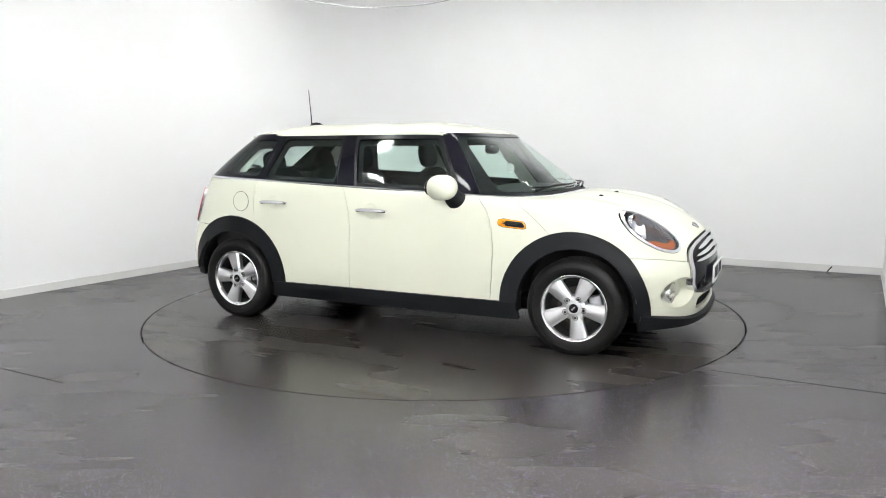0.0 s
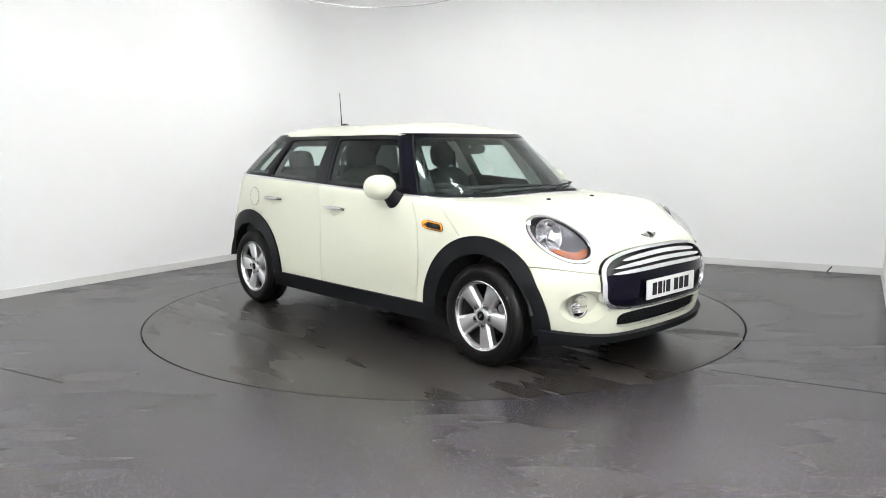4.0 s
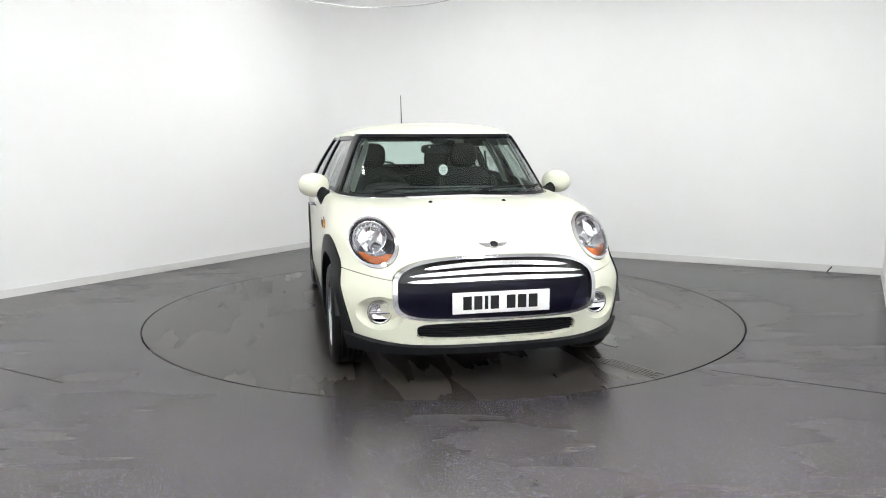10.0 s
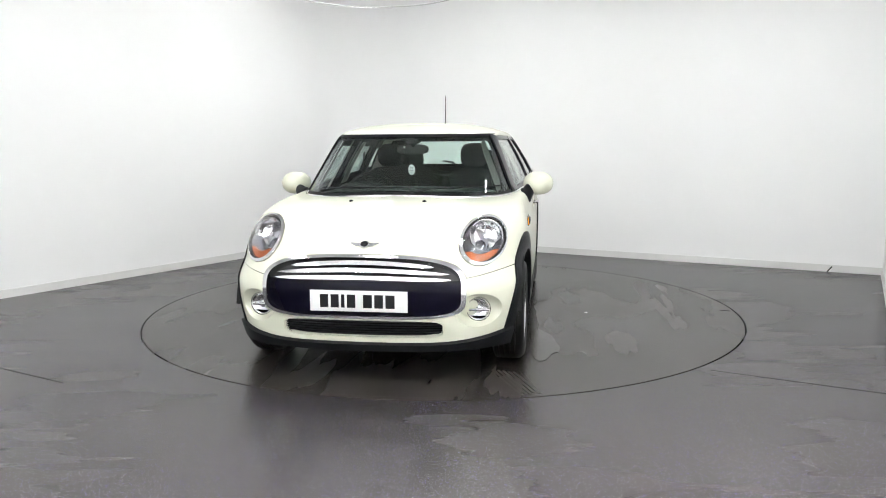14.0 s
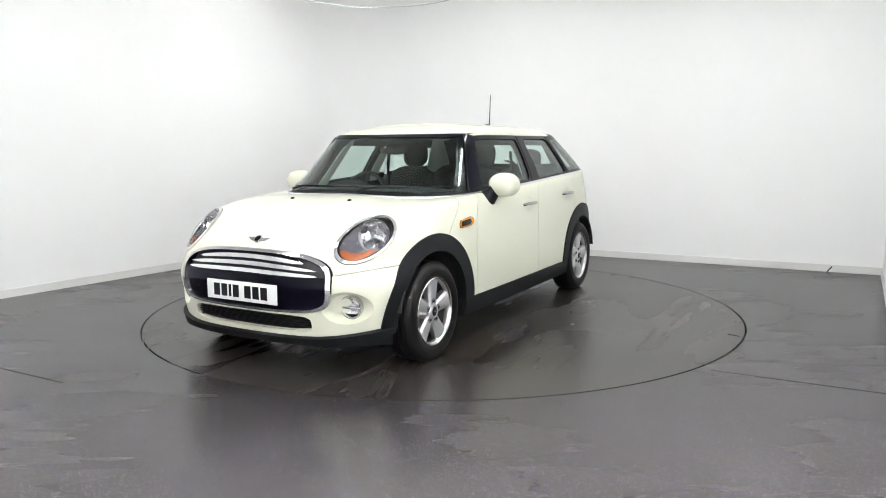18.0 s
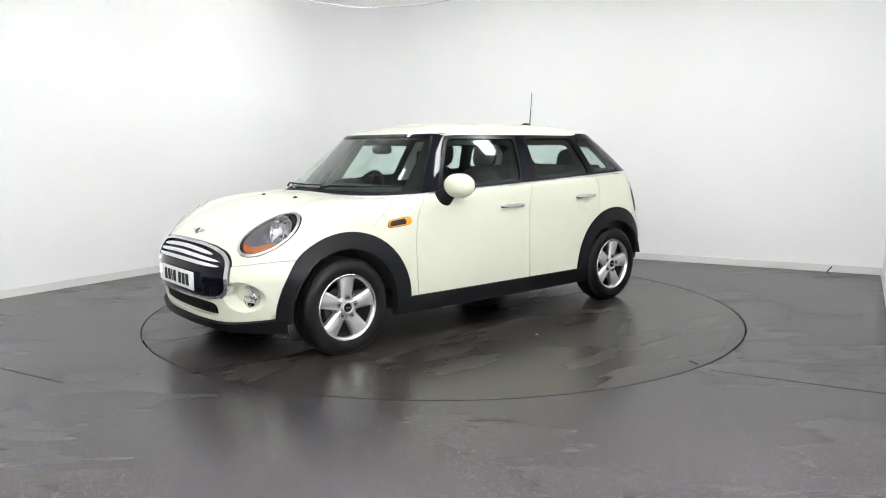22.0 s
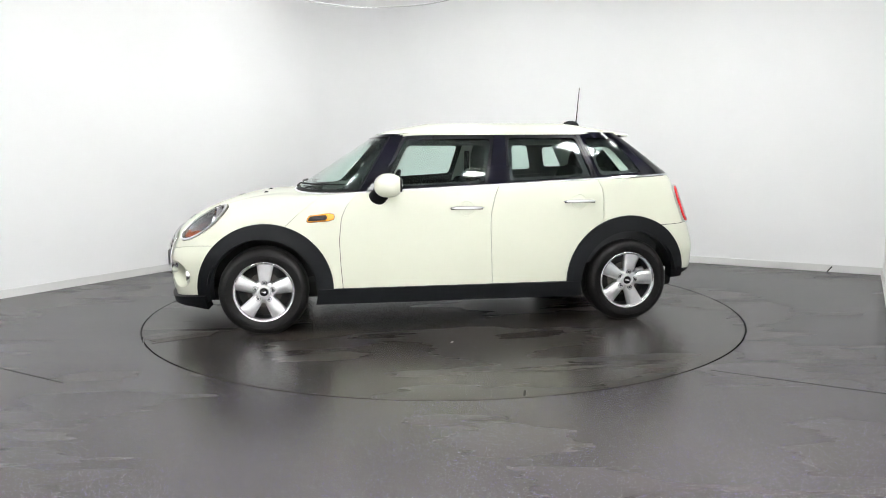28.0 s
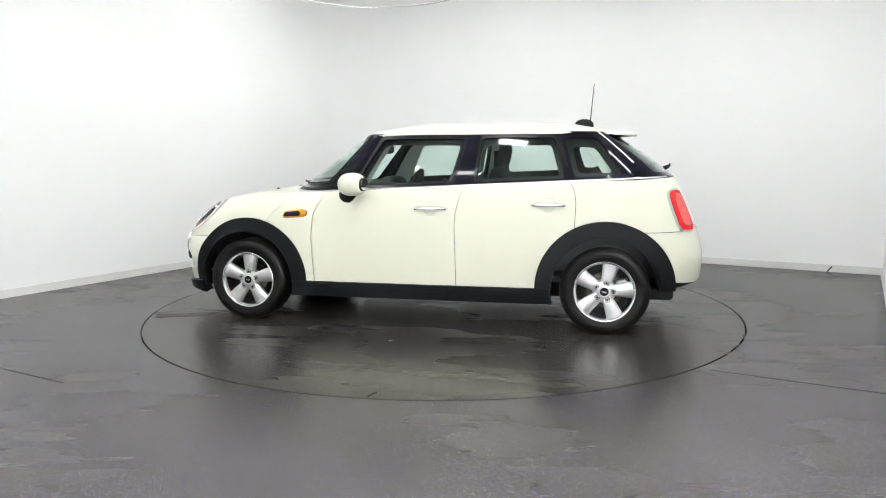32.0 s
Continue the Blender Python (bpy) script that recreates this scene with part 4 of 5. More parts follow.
# ---------------- roof, spoiler, aerial
skin("roof", ROOF, [lambda p: p[:, 0] + 9], M_PAINT, car, 0.0, 0.016, "cream roof")
skin("headliner", ROOF, [lambda p: p[:, 0] + 1.25], M_TRIM, car, -0.040, 0.004, "pale grey headliner")
bm = bmesh.new()
n = 24
pts = []
for i in range(n + 1):
    y = -0.56 + 1.12 * i / n
    xe = -0.90 - 0.588 * (1 - (abs(y) / 0.630) ** 2.8) ** (1 / 2.8)
    pts.append([bm.verts.new((xe, y, 1.326)), bm.verts.new((xe + 0.02, y, 1.316)), bm.verts.new((-1.30, y * 0.97, 1.306)), bm.verts.new((-1.30, y * 0.97, 1.335))])
for a, b in zip(pts, pts[1:]):
    for k in range(4):
        bm.faces.new((a[k], a[(k + 1) % 4], b[(k + 1) % 4], b[k]))
bm.faces.new(pts[0])
bm.faces.new(pts[-1][::-1])
bmesh.ops.recalc_face_normals(bm, faces=bm.faces)
part("spoiler_underside", bm, M_GLOSS, car, "black underside of the roof spoiler")
loc, _ = on_top(-1.115, 0, ROOF_BVH)
ant = part("antenna", blob((0.072, 0.031, 0.046), Matrix.Translation((-1.108, 0, loc.z + 0.008)), 2.1, 24, 12), M_PLASTIC, car, "roof aerial with a thin rod")
part("rod", tube([(-1.152, 0, loc.z + 0.02), (-1.158, 0, loc.z + 0.09), (-1.177, 0, 1.716)], [0.0055, 0.004, 0.0028], 10), M_PLASTIC, ant)

# ---------------- doors: handles, mirrors, side indicators, fuel flap
for s in (1, -1):
    for x0, x1, z0 in ((0.018, -0.222, 0.835), (-0.791, -1.026, 0.868)):
        xc = (x0 + x1) / 2
        loc, nor = on_side(xc, z0, s)
        hm = seat_on(loc, nor)
        bm = bmesh.new()
        hw = abs(x0 - x1) / 2
        secs = []
        for i in range(17):
            t = -1 + 2 * i / 16
            h = 0.0095 * (1 - abs(t) ** 4) + 0.003
            o = 0.030 * (1 - t ** 4) + 0.004
            secs.append([bm.verts.new(hm @ Vector((t * hw, o + a, b))) for a, b in ((0, -h), (0.008, -h * 0.6), (0.009, h * 0.6), (0, h), (-0.008, 0))])
        for a, b in zip(secs, secs[1:]):
            for k in range(5):
                bm.faces.new((a[k], a[(k + 1) % 5], b[(k + 1) % 5], b[k]))
        bm.faces.new(secs[0])
        bm.faces.new(secs[-1][::-1])
        bmesh.ops.recalc_face_normals(bm, faces=bm.faces)
        h_ = part("door_handle", bm, M_RING, car, "chrome door handle")
        part("handle_dish", lathe([(0.056, 0.0010), (0.053, 0.0022), (0.050, 0.0010), (0.047, -0.001)], 36, hm @ Matrix.Translation((0, 0, -0.004))), M_PAINT, h_)
        part("handle_shade", box(bmesh.new(), (-hw * 0.92, 0.002, -0.013), (hw * 0.92, 0.010, -0.003), hm), M_GROOVE, h_)
    # side indicator on the fender
    loc, nor = on_side(0.892, 0.784, s)
    im = seat_on(loc, nor) @ Matrix.Rotation(radians(3 * s), 4, "Y") @ Matrix.Diagonal((0.97, 1, 0.90, 1))
    f = s   # local x of the car's front
    pl = [(f * 0.096, -0.016), (f * 0.090, 0.004), (f * 0.074, 0.021), (-f * 0.055, 0.029), (-f * 0.086, 0.022), (-f * 0.095, 0.003), (-f * 0.086, -0.017), (-f * 0.055, -0.027), (f * 0.070, -0.029), (f * 0.088, -0.026)]
    rubber = [(x * 1.035, z * 1.09) for x, z in pl]
    ind = part("side_indicator", prism(pl, 0.010, im, 0.003), M_SIDE_AMBER, car, "amber side indicator with a black grille")
    part("grille", prism([(f * 0.088, -0.0155), (f * 0.082, 0.003), (f * 0.068, 0.0155), (-f * 0.036, 0.0195), (-f * 0.046, 0.000), (-f * 0.036, -0.0185), (f * 0.070, -0.0215), (f * 0.082, -0.0195)], 0.014, im, 0.002), M_PLASTIC, ind)
    part("gasket", prism(rubber, 0.0035, im, 0.001), M_PLASTIC, ind)
    for k in range(2):
        part("slot", box(bmesh.new(), (-0.045, 0.012, -0.006 + 0.010 * k), (0.060, 0.0155, -0.001 + 0.010 * k), im), M_CABIN, ind)
    # door mirror
    mm = Matrix.Translation((0.440, s * 0.878 + 0.007, 0.998)) @ Matrix.Rotation(radians(-6 * s), 4, "Z")
    bm = blob((0.096, 0.104, 0.080), mm, 2.25, 36, 20)
    bmesh.ops.bisect_plane(bm, geom=bm.verts[:] + bm.edges[:] + bm.faces[:], plane_co=mm @ Vector((-0.084, 0, 0)), plane_no=mm.to_3x3() @ Vector((-1, 0, 0)), clear_outer=True)
    es = [e for e in bm.edges if len(e.link_faces) == 1]
    bmesh.ops.holes_fill(bm, edges=es)
    mir = part("side_mirror", bm, M_PAINT, car, "cream door mirror on a black foot")
    part("mirror_rim", prism([(0.062 * math.copysign(abs(math.cos(a)) ** 0.8, math.cos(a)), 0.046 * math.copysign(abs(math.sin(a)) ** 0.8, math.sin(a))) for a in [k * math.pi / 16 for k in range(32)]], 0.014,
                             mm @ Matrix.Translation((-0.078, 0, 0)) @ Matrix.Rotation(radians(90), 4, "Z"), 0.003), M_PLASTIC, mir)
    part("mirror_glass", prism([(0.056 * math.copysign(abs(math.cos(a)) ** 0.8, math.cos(a)), 0.041 * math.copysign(abs(math.sin(a)) ** 0.8, math.sin(a))) for a in [k * math.pi / 16 for k in range(32)]], 0.002,
                               mm @ Matrix.Translation((-0.0935, 0, 0)) @ Matrix.Rotation(radians(90), 4, "Z")), M_MIRROR, mir)
    foot = tube([(0.510, s * 0.765, 0.910), (0.508, s * 0.808, 0.905), (0.500, s * 0.838, 0.918), (0.478, s * 0.872, 0.960)], [0.060, 0.066, 0.064, 0.056], 20)
    for v in foot.verts:      # a flat stem, longer than it is wide
        v.co.y = s * (0.765 + (s * v.co.y - 0.765) * 0.60)
    part("mirror_foot", foot, M_PLASTIC, mir, "black mirror foot")
    # tail lamp
    def tail(p, g=0.0):
        edge = -1.668 - 0.098 * np.clip((0.955 - p[:, 2]) / 0.275, 0, 2) ** 1.25
        d = np.stack([edge - p[:, 0], p[:, 2] - 0.682, 0.957 - p[:, 2], np.abs(p[:, 1]) - 0.52], 1)
        return -np.log(np.exp(-70 * d).sum(1)) / 70 - g
    tl = skin("tail_light", LOWER, [side(s), lambda p: -1.4 - p[:, 0], lambda p: tail(p, 0.005)], M_RED, car, 0.022, 0.03, "red tail light in a chrome ring")
    skin("lamp_core", LOWER, [side(s), lambda p: -1.4 - p[:, 0], lambda p: tail(p, 0.030)], M_REDCORE, tl, 0.0235, 0.004, "paler red centre")
    skin("lamp_divider", LOWER, [side(s), lambda p: -1.4 - p[:, 0], lambda p: tail(p, 0.024), lambda p: 0.030 - tail(p)], M_REDDARK, tl, 0.0230, 0.004)
    skin("tail_ring", LOWER, [side(s), lambda p: -1.4 - p[:, 0], lambda p: tail(p, -0.003), lambda p: 0.005 - tail(p)], M_SATIN, tl, 0.018, 0.03, "chrome ring")
# fuel flap on the right flank
loc, nor = on_side(-1.205, 0.868, -1)
fm = seat_on(loc, nor)
part("fuel_flap", lathe([(0.0, 0.003), (0.060, 0.0028), (0.067, 0.002), (0.069, 0.0)], 40, fm), M_PAINT, car, "round fuel flap")
part("fuel_flap_gap", lathe([(0.0695, 0.0006), (0.0725, 0.0006), (0.0725, -0.002), (0.0695, -0.002)], 40, fm), M_GROOVE, car)

# wipers
for y0, y1, x0 in ((-0.52, 0.10, 1.0), (0.12, 0.66, 0.985)):
    a, b = Vector((x0 - 0.02 * 1, y0, 0)), Vector((x0 - 0.10 if y1 > 0.5 else x0 + 0.0, y1, 0))
    pts = []
    for k in range(9):
        q = a.lerp(b, k / 8)
        loc, nor, _, _ = UP_BVH.ray_cast(Vector((2.5, q.y, 0.982 + 0.008 * k / 8)), Vector((-1, 0, 0)))
        pts.append((loc + Vector((0.014, 0, 0.006))) if loc else q)
    wp = part("wiper", tube(pts, 0.0048, 8), M_PLASTIC, car, "black windscreen wiper")
    part("wiper_arm", tube([pts[0] + Vector((0.03, 0, -0.02)), pts[2] + Vector((0.022, 0, 0.006)), pts[5] + Vector((0.008, 0, 0.004))], [0.009, 0.006, 0.004], 8), M_PLASTIC, wp)
part("rear_wiper", tube([(-1.70, 0.0, 1.085), (-1.735, -0.02, 1.10), (-1.75, -0.12, 1.115)], [0.018, 0.012, 0.006], 10), M_PLASTIC, car, "black rear wiper")

# ---------------- wheels


TYRE = 0.965      # height of the tyre's wall against its pattern


def make_wheel(spoke_turn):
    """A wheel about the local y axis, its face towards +y; the hub lies at the origin of the face."""
    rim = lathe([(0.186, -0.020), (0.192, -0.008), (0.197, -0.003), (0.204, -0.003), (0.208, -0.008), (0.208, -0.042), (0.187, -0.042), (0.184, -0.032), (0.186, -0.020)], 72)
    w = new("wheel", None)
    me_ob = finish("wheel_tmp", rim, M_ALLOY)
    mesh = me_ob.data
    bpy.data.objects.remove(me_ob)
    bpy.data.objects.remove(w)
    w = new("wheel", mesh)
    tagged(w, label="five-spoke silver alloy wheel")
    prof = [(0.200, -0.012), (0.206, -0.002), (0.222, 0.004), (0.250, 0.007), (0.272, 0.003), (0.288, -0.010), (0.297, -0.022)]
    for yy in (-0.045, -0.075, -0.105, -0.135):
        prof += [(0.3025, yy + 0.011), (0.3025, yy + 0.004), (0.296, yy + 0.003), (0.296, yy - 0.003), (0.3025, yy - 0.004)]
    prof += [(0.3025, -0.152), (0.296, -0.165), (0.27, -0.178), (0.21, -0.172), (0.20, -0.165)]
    prof = [(0.2 + (r - 0.2) * TYRE, y) for r, y in prof]
    bm = lathe(prof, 96)
    for v in bm.verts:          # the load flattens it where it stands
        v.co.z = max(v.co.z, -0.2892)
    part("tyre", bm, M_TYRE, w, "black rubber tyre")
    bm = bmesh.new()
    for k in range(72):
        rm = Matrix.Rotation(2 * math.pi * k / 72, 4, "Y")
        box(bm, (-0.0095, -0.037, 0.284), (0.0095, -0.024, 0.2950), rm @ Matrix.Rotation(0.0, 4, "X"))
        box(bm, (-0.0095, -0.160, 0.284), (0.0095, -0.147, 0.2980), rm)
    for v in bm.verts:
        v.co.z = max(v.co.z, -0.2890)
    tagged(part("tread_block", bm, M_TYRE, w), kind="stuff")
    part("tyre_marking", lathe([(0.2470, 0.0068), (0.2480, 0.0077), (0.2510, 0.0077), (0.2520, 0.0064)], 72), M_TYRE, w)
    part("rim_lip", lathe([(0.188, -0.010), (0.194, -0.0015), (0.201, 0.0), (0.206, -0.004), (0.206, -0.012)], 72), M_SATIN, w, "polished rim lip")
    part("barrel", lathe([(0.187, -0.043), (0.180, -0.16), (0.20, -0.16), (0.20, -0.043), (0.187, -0.043)], 56), M_ALLOYD, w, "dark inner rim barrel")
    part("brake_disc", lathe([(0.0, -0.085), (0.12, -0.085), (0.12, -0.095), (0.0, -0.085)], 48), M_DISC, w, "steel brake disc")
    part("backing", lathe([(0.0, -0.12), (0.179, -0.12), (0.179, -0.125), (0.0, -0.125)], 48), M_DARK, w)
    part("hub", lathe([(0.0, -0.014), (0.046, -0.014), (0.049, -0.017), (0.050, -0.022), (0.072, -0.026), (0.080, -0.040), (0.080, -0.07)], 48), M_ALLOY, w)
    part("hub_cap", lathe([(0.0, -0.004), (0.020, -0.005), (0.027, -0.008), (0.029, -0.016)], 36), M_PRINT, w, "black hub cap")
    part("hub_ring", lathe([(0.029, -0.007), (0.033, -0.005), (0.041, -0.007), (0.044, -0.014), (0.028, -0.014)], 36), M_ALLOY, w, "silver ring round the hub cap")
    part("cap_mark", box(bmesh.new(), (-0.016, -0.0055, -0.005), (0.016, -0.0032, 0.005), Matrix.Rotation(radians(spoke_turn), 4, "Y")), M_SATIN, w)
    # a broad spoke: flat face, bevelled flanks, deep sides
    bm = bmesh.new()
    rows = []
    for i in range(11):
        t = i / 10
        r = 0.040 + 0.154 * t
        hw = 0.030 + 0.026 * t ** 0.8 + 0.004 * max(0.0, t - 0.85) / 0.15
        dep = -0.021 + 0.004 * math.sin(math.pi * t) + 0.006 * t ** 3
        row = [(-hw, dep - 0.045), (-hw, dep - 0.013), (-hw * 0.72, dep - 0.001), (-hw * 0.66, dep), (0, dep + 0.0015), (hw * 0.66, dep), (hw * 0.72, dep - 0.001), (hw, dep - 0.013), (hw, dep - 0.045)]
        rows.append([bm.verts.new((a, b, r)) for a, b in row])
    for a, b in zip(rows, rows[1:]):
        for k in range(8):
            bm.faces.new((a[k], a[k + 1], b[k + 1], b[k]))
    bm.faces.new(rows[-1])
    bmesh.ops.recalc_face_normals(bm, faces=bm.faces)
    first = part("spoke", bm, M_ALLOY, w, sharp=20)
    first.matrix_basis = Matrix.Rotation(radians(spoke_turn), 4, "Y")
    for k in range(1, 5):
        c = new("spoke", first.data)
        c.parent = w
        c.matrix_basis = Matrix.Rotation(radians(spoke_turn + 72 * k), 4, "Y")
    for k in range(5):
        rm = Matrix.Rotation(radians(spoke_turn + 72 * k), 4, "Y") @ Matrix.Translation((0, -0.0135, 0.060))
        well = part("bolt_well", lathe([(0.0, -0.006), (0.0125, -0.006), (0.0145, -0.003), (0.0165, -0.0022), (0.0185, -0.010)], 20, rm), M_PRINT, w, "dark bolt recess")
        part("wheel_bolt", lathe([(0.0, 0.003), (0.006, 0.003), (0.0078, 0.001), (0.0085, -0.006)], 12, rm), M_ALLOYD, well)
    # brake caliper behind the spokes
    part("brake_caliper", box(bmesh.new(), (-0.045, -0.115, 0.085), (0.045, -0.065, 0.165), Matrix.Rotation(radians(-75), 4, "Y"), 0.012), M_HOUSING, w, "grey brake caliper")
    return w


for x0, s, turn in ((AX, 1, -4.0), (-AX, 1, -13.0), (AX, -1, 45.0), (-AX, -1, 14.0)):
    w = make_wheel(turn)
    w.parent = car
    w.matrix_basis = Matrix.Translation((x0, s * 0.832, 0.2895)) @ (Matrix.Identity(4) if s > 0 else Matrix.Rotation(math.pi, 4, "Z"))
    # liner in the arch
    bm = bmesh.new()
    rows = []
    for k in range(25):
        a = radians(8 + 164 * k / 24)
        rows.append([bm.verts.new((x0 + 0.372 * math.cos(a), s * yy, AZ + 0.372 * math.sin(a))) for yy in (0.83, 0.55)])
    for a, b in zip(rows, rows[1:]):
        bm.faces.new((a[0], a[1], b[1], b[0]))
    hubv = bm.verts.new((x0, s * 0.55, AZ))
    for a, b in zip(rows, rows[1:]):
        bm.faces.new((hubv, b[1], a[1]))
    part("wheel_liner", bm, M_DARK, car, "black wheel arch liner")
# underside
part("underbody", box(bmesh.new(), (-1.75, -0.56, 0.19), (1.78, 0.56, 0.30), bevel=0.03), M_DARK, car, "dark underbody")
for s in (1, -1):
    part("floor_side", box(bmesh.new(), (-0.86, s * 0.64 - 0.12, 0.19), (0.86, s * 0.64 + 0.12, 0.30), bevel=0.01), M_DARK, car)

# ---------------- cabin
part("cabin_floor", box(bmesh.new(), (-1.5, -0.68, 0.32), (0.9, 0.68, 0.36)), M_CABIN, car)
bm = blob((0.24, 0.70, 0.12), Matrix.Translation((0.66, 0, 0.865)), 3.2, 40, 20)
dash = part("dashboard", bm, M_CABIN, car, "dark dashboard")
part("binnacle", blob((0.10, 0.17, 0.055), Matrix.Translation((0.50, -0.36, 0.955)), 2.4, 24, 14), M_CABIN, dash)
part("lower_dash", box(bmesh.new(), (0.5, -0.66, 0.36), (0.85, 0.66, 0.86), bevel=0.03), M_CABIN, dash)
sw = Matrix.Translation((0.325, -0.355, 0.893)) @ Matrix.Rotation(radians(-24), 4, "Y") @ Matrix.Rotation(radians(90), 4, "Z")
bm = bmesh.new()
rings = []
for i in range(48):
    a = 2 * math.pi * i / 48
    rings.append([bm.verts.new(sw @ Vector(((0.178 + 0.016 * math.cos(b)) * math.cos(a), 0.016 * math.sin(b), (0.178 + 0.016 * math.cos(b)) * math.sin(a)))) for b in [2 * math.pi * k / 12 for k in range(12)]])
for i in range(48):
    p, q = rings[i], rings[(i + 1) % 48]
    for k in range(12):
        bm.faces.new((p[k], q[k], q[(k + 1) % 12], p[(k + 1) % 12]))
bmesh.ops.recalc_face_normals(bm, faces=bm.faces)
wheel_ = part("steering_wheel", bm, M_CABIN, car, "dark steering wheel")
part("steering_boss", blob((0.075, 0.03, 0.065), sw, 2.6, 24, 12), M_CABIN, wheel_)
for a in (0, 180, 270):
    part("steering_spoke", box(bmesh.new(), (0.05, -0.01, -0.018), (0.172, 0.01, 0.018), sw @ Matrix.Rotation(radians(a), 4, "Y"), 0.005), M_CABIN, wheel_)


def seat(x, y, width, back_z, rear=False):
    """Seat pad, leaning backrest and headrest."""
    st = part("rear_seat" if rear else "front_seat", blob((0.26, width, 0.10), Matrix.Translation((x, y, 0.52)), 3.4, 32, 16), M_CLOTH, car, "dark cloth seat")
    lean = Matrix.Translation((x - 0.27, y, 0.80)) @ Matrix.Rotation(radians(-14), 4, "Y")
    part("backrest", blob((0.085, width, 0.30), lean, 3.0, 32, 20), M_CLOTH, st)
    if not rear:
        for s in (-1, 1):
            part("bolster", blob((0.05, 0.045, 0.24), lean @ Matrix.Translation((0.07, s * (width - 0.03), -0.02)), 2.4, 16, 12), M_CLOTH, st)
    for hy in (y,):
        part("headrest", blob((0.052, 0.112, 0.098), Matrix.Translation((x - 0.375, hy, back_z)) @ Matrix.Rotation(radians(-10), 4, "Y"), 2.8, 28, 16), M_CLOTH, st)
        for s in (-1, 1):
            part("headrest_post", tube([(x - 0.36, hy + s * 0.05, back_z - 0.20), (x - 0.372, hy + s * 0.05, back_z - 0.05)], 0.006, 8), M_SATIN, st)


seat(-0.085, -0.36, 0.245, 1.185)
seat(0.095, 0.36, 0.245, 1.185)
seat(-0.90, -0.34, 0.30, 1.13, True)
seat(-0.90, 0.34, 0.30, 1.13, True)
part("parcel_shelf", box(bmesh.new(), (-1.62, -0.60, 0.96), (-1.32, 0.60, 0.985), bevel=0.006), M_CABIN, car)
im = Matrix.Translation((0.43, -0.005, 1.235))
rv = part("rear_view_mirror", blob((0.022, 0.115, 0.036), im, 3.0, 32, 14), M_CABIN, car, "black rear-view mirror")
part("mirror_stem", tube([(0.44, 0, 1.26), (0.50, 0, 1.30)], 0.014, 10), M_CABIN, rv)
part("sensor_pod", blob((0.05, 0.06, 0.025), Matrix.Translation((0.47, 0, 1.295)), 2.4, 20, 10), M_CABIN, rv)
part("sensor_dot", blob((0.006, 0.008, 0.008), Matrix.Translation((0.452, -0.062, 1.252)), 2, 10, 6), M_WHITE, rv)
TAG_M = Matrix.Translation((0.565, 0.012, 1.095)) @ Matrix.Rotation(radians(-126), 4, "Z")
tag = part("hanging_tag", prism([(0.033 * math.cos(a), 0.036 * math.sin(a)) for a in [k * math.pi / 12 for k in range(24)]], 0.003, TAG_M, 0.0), M_WHITE, car, "white oval paper tag behind the windscreen")
for k in range(4):
    part("tag_line", box(bmesh.new(), (-0.018, 0.0025, 0.015 - 0.011 * k), (0.018, 0.0038, 0.0185 - 0.011 * k), TAG_M), M_HOUSING, tag)
part("tag_string", tube([(0.565, 0.012, 1.13), (0.44, 0.0, 1.235)], 0.0012, 6), M_CABIN, tag)
for s in (1, -1):
    part("seat_belt", box(bmesh.new(), (-0.022, -0.002, 0.0), (0.022, 0.002, 0.62), Matrix.Translation((-0.36, s * 0.63, 0.60)) @ Matrix.Rotation(radians(6 * s), 4, "X")), M_CABIN, car)

# ---------------------------------------------------------------- marks on the turntable


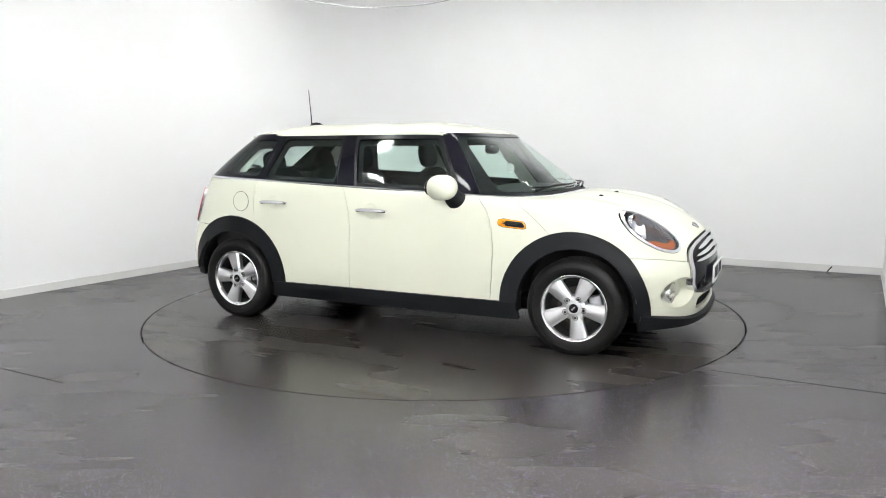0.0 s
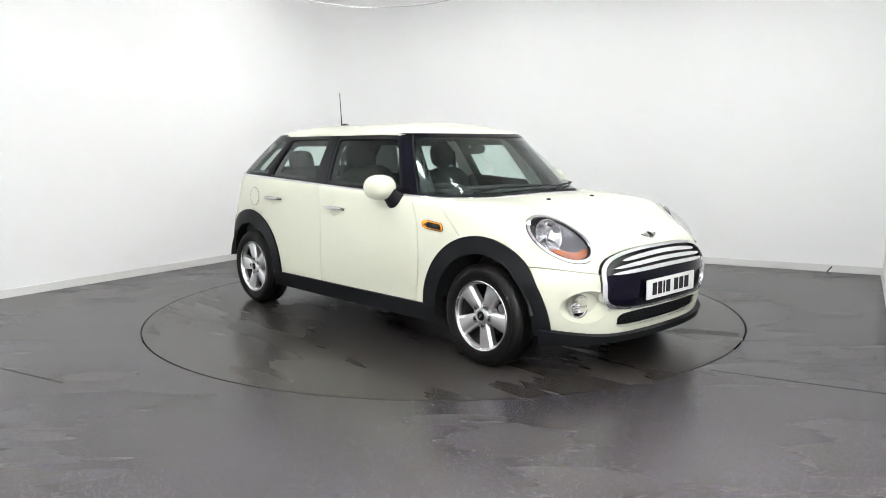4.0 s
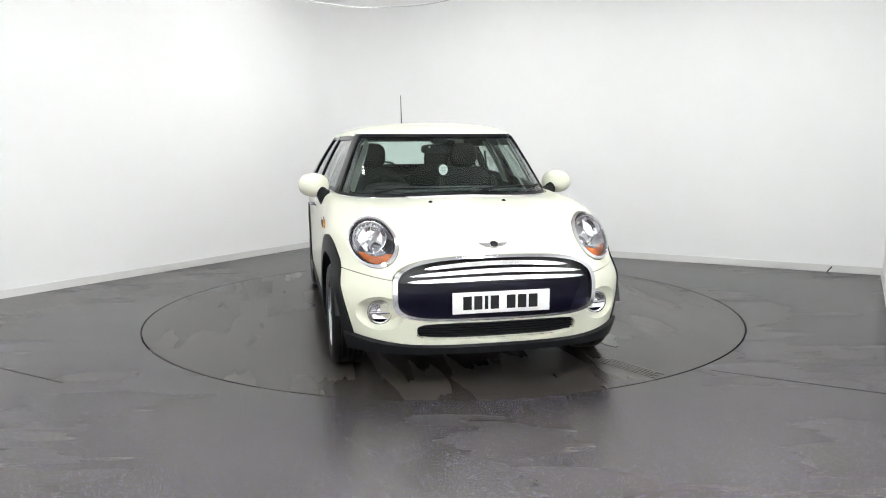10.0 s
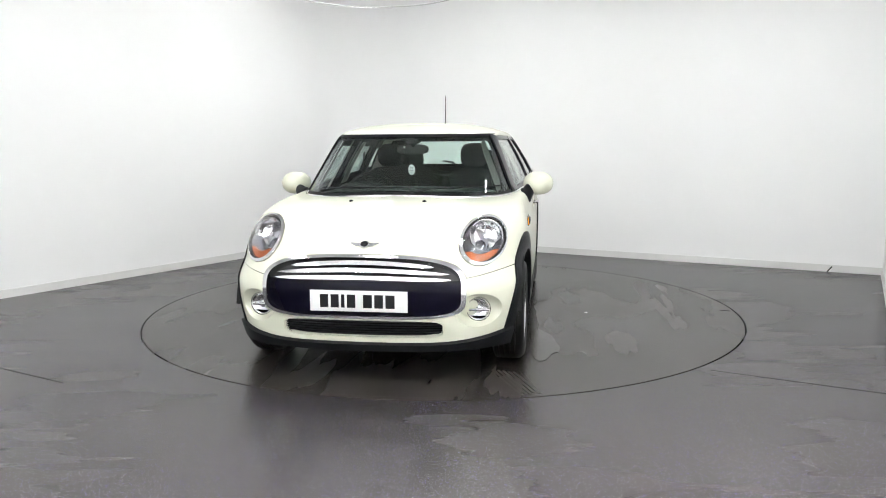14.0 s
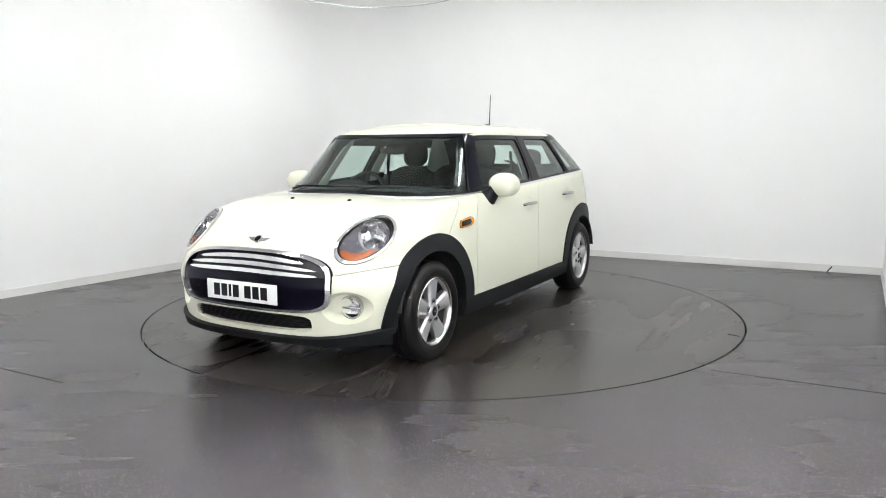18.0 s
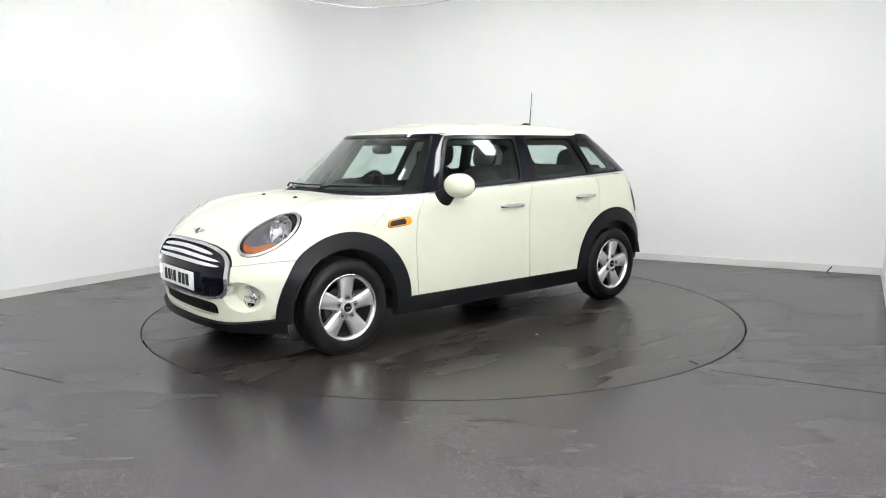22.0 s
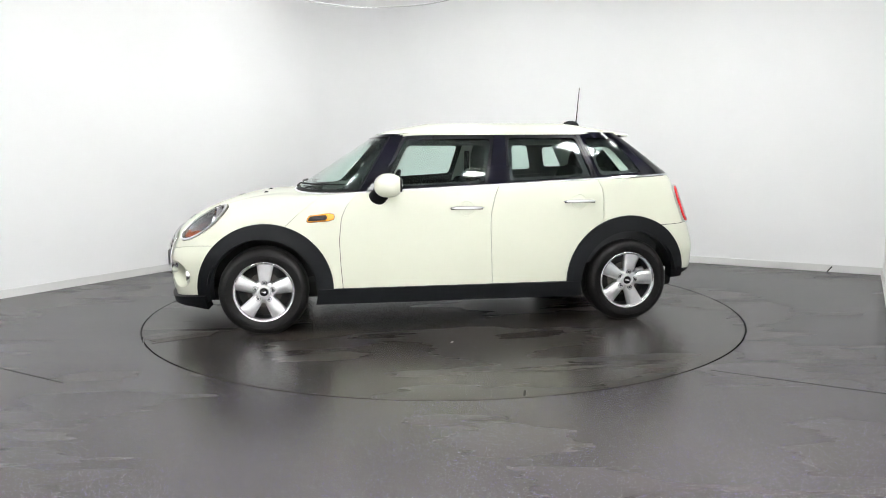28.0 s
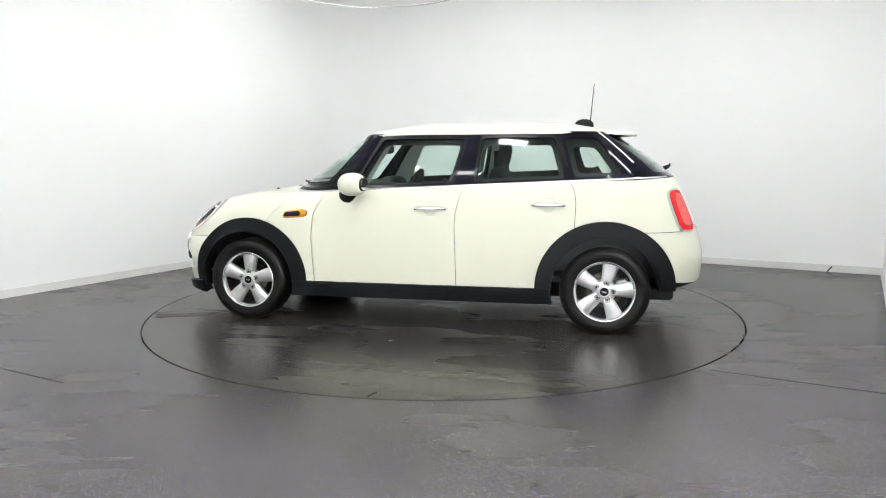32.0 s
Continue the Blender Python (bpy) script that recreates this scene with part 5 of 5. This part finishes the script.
def flat_spot(name, x, y, r, material, label, seed, squash=1.0, turn=0.0):
    rnd = random.Random(seed)
    bm = bmesh.new()
    n = 26
    ph = [rnd.uniform(0, 6.28) for _ in range(4)]
    vs = []
    for i in range(n):
        a = 2 * math.pi * i / n
        q = r * (1 + 0.22 * math.sin(2 * a + ph[0]) + 0.16 * math.sin(3 * a + ph[1]) + 0.10 * math.sin(5 * a + ph[2]))
        px, py = q * math.cos(a), q * math.sin(a) * squash
        vs.append(bm.verts.new((x + px * math.cos(turn) - py * math.sin(turn), y + px * math.sin(turn) + py * math.cos(turn), 0.0022)))
    bm.faces.new(vs)
    return part(name, bm, material, table, label)


flat_spot("wet_patch", 1.06, 0.80, 0.30, M_WET, "thin wet patch by the wheel", 3, 0.36, 0.05)
# tread marks of a tyre
TRACK, TRACK_TURN = (1.85, 0.67, 0.0), 0.417
for k in range(5):
    mk = Matrix.Translation(TRACK) @ Matrix.Rotation(TRACK_TURN, 4, "Z")
    part("tread_mark", box(bmesh.new(), (-0.24 + 0.02 * k, -0.055 + 0.024 * k, 0.0), (0.22 - 0.03 * (k % 2), -0.040 + 0.024 * k, 0.0022), mk), M_STAIN, table, "dark tyre tread mark")
flat_spot("scrap", 0.11, 1.11, 0.012, M_WHITE, "small white scrap", 2)
flat_spot("scrap", 0.23, 1.66, 0.010, M_STAIN, "small dark scrap", 4)
flat_spot("scrap", -1.25, -0.80, 0.015, M_WHITE, "small pale scrap", 6)
part("edge_notch", box(bmesh.new(), (-0.006, -0.055, 0.0), (0.006, 0.02, 0.003), Matrix.Translation((-0.088, 2.175, 0)) @ Matrix.Rotation(radians(-18), 4, "Z")), M_GROOVE, table, "dark nick at the platform's edge")


def motions():
    rows_t, rows_c = [], []
    for k in range(17):
        t = 2.0 * k
        m = Matrix.Rotation(radians(heading(t)), 4, "Z")
        rows_t.append((t, m))
        rows_c.append((t, m @ Matrix.Translation((CAR_OFF[0], CAR_OFF[1], 0))))
    walk(table, rows_t)
    walk(car, rows_c)


motions()
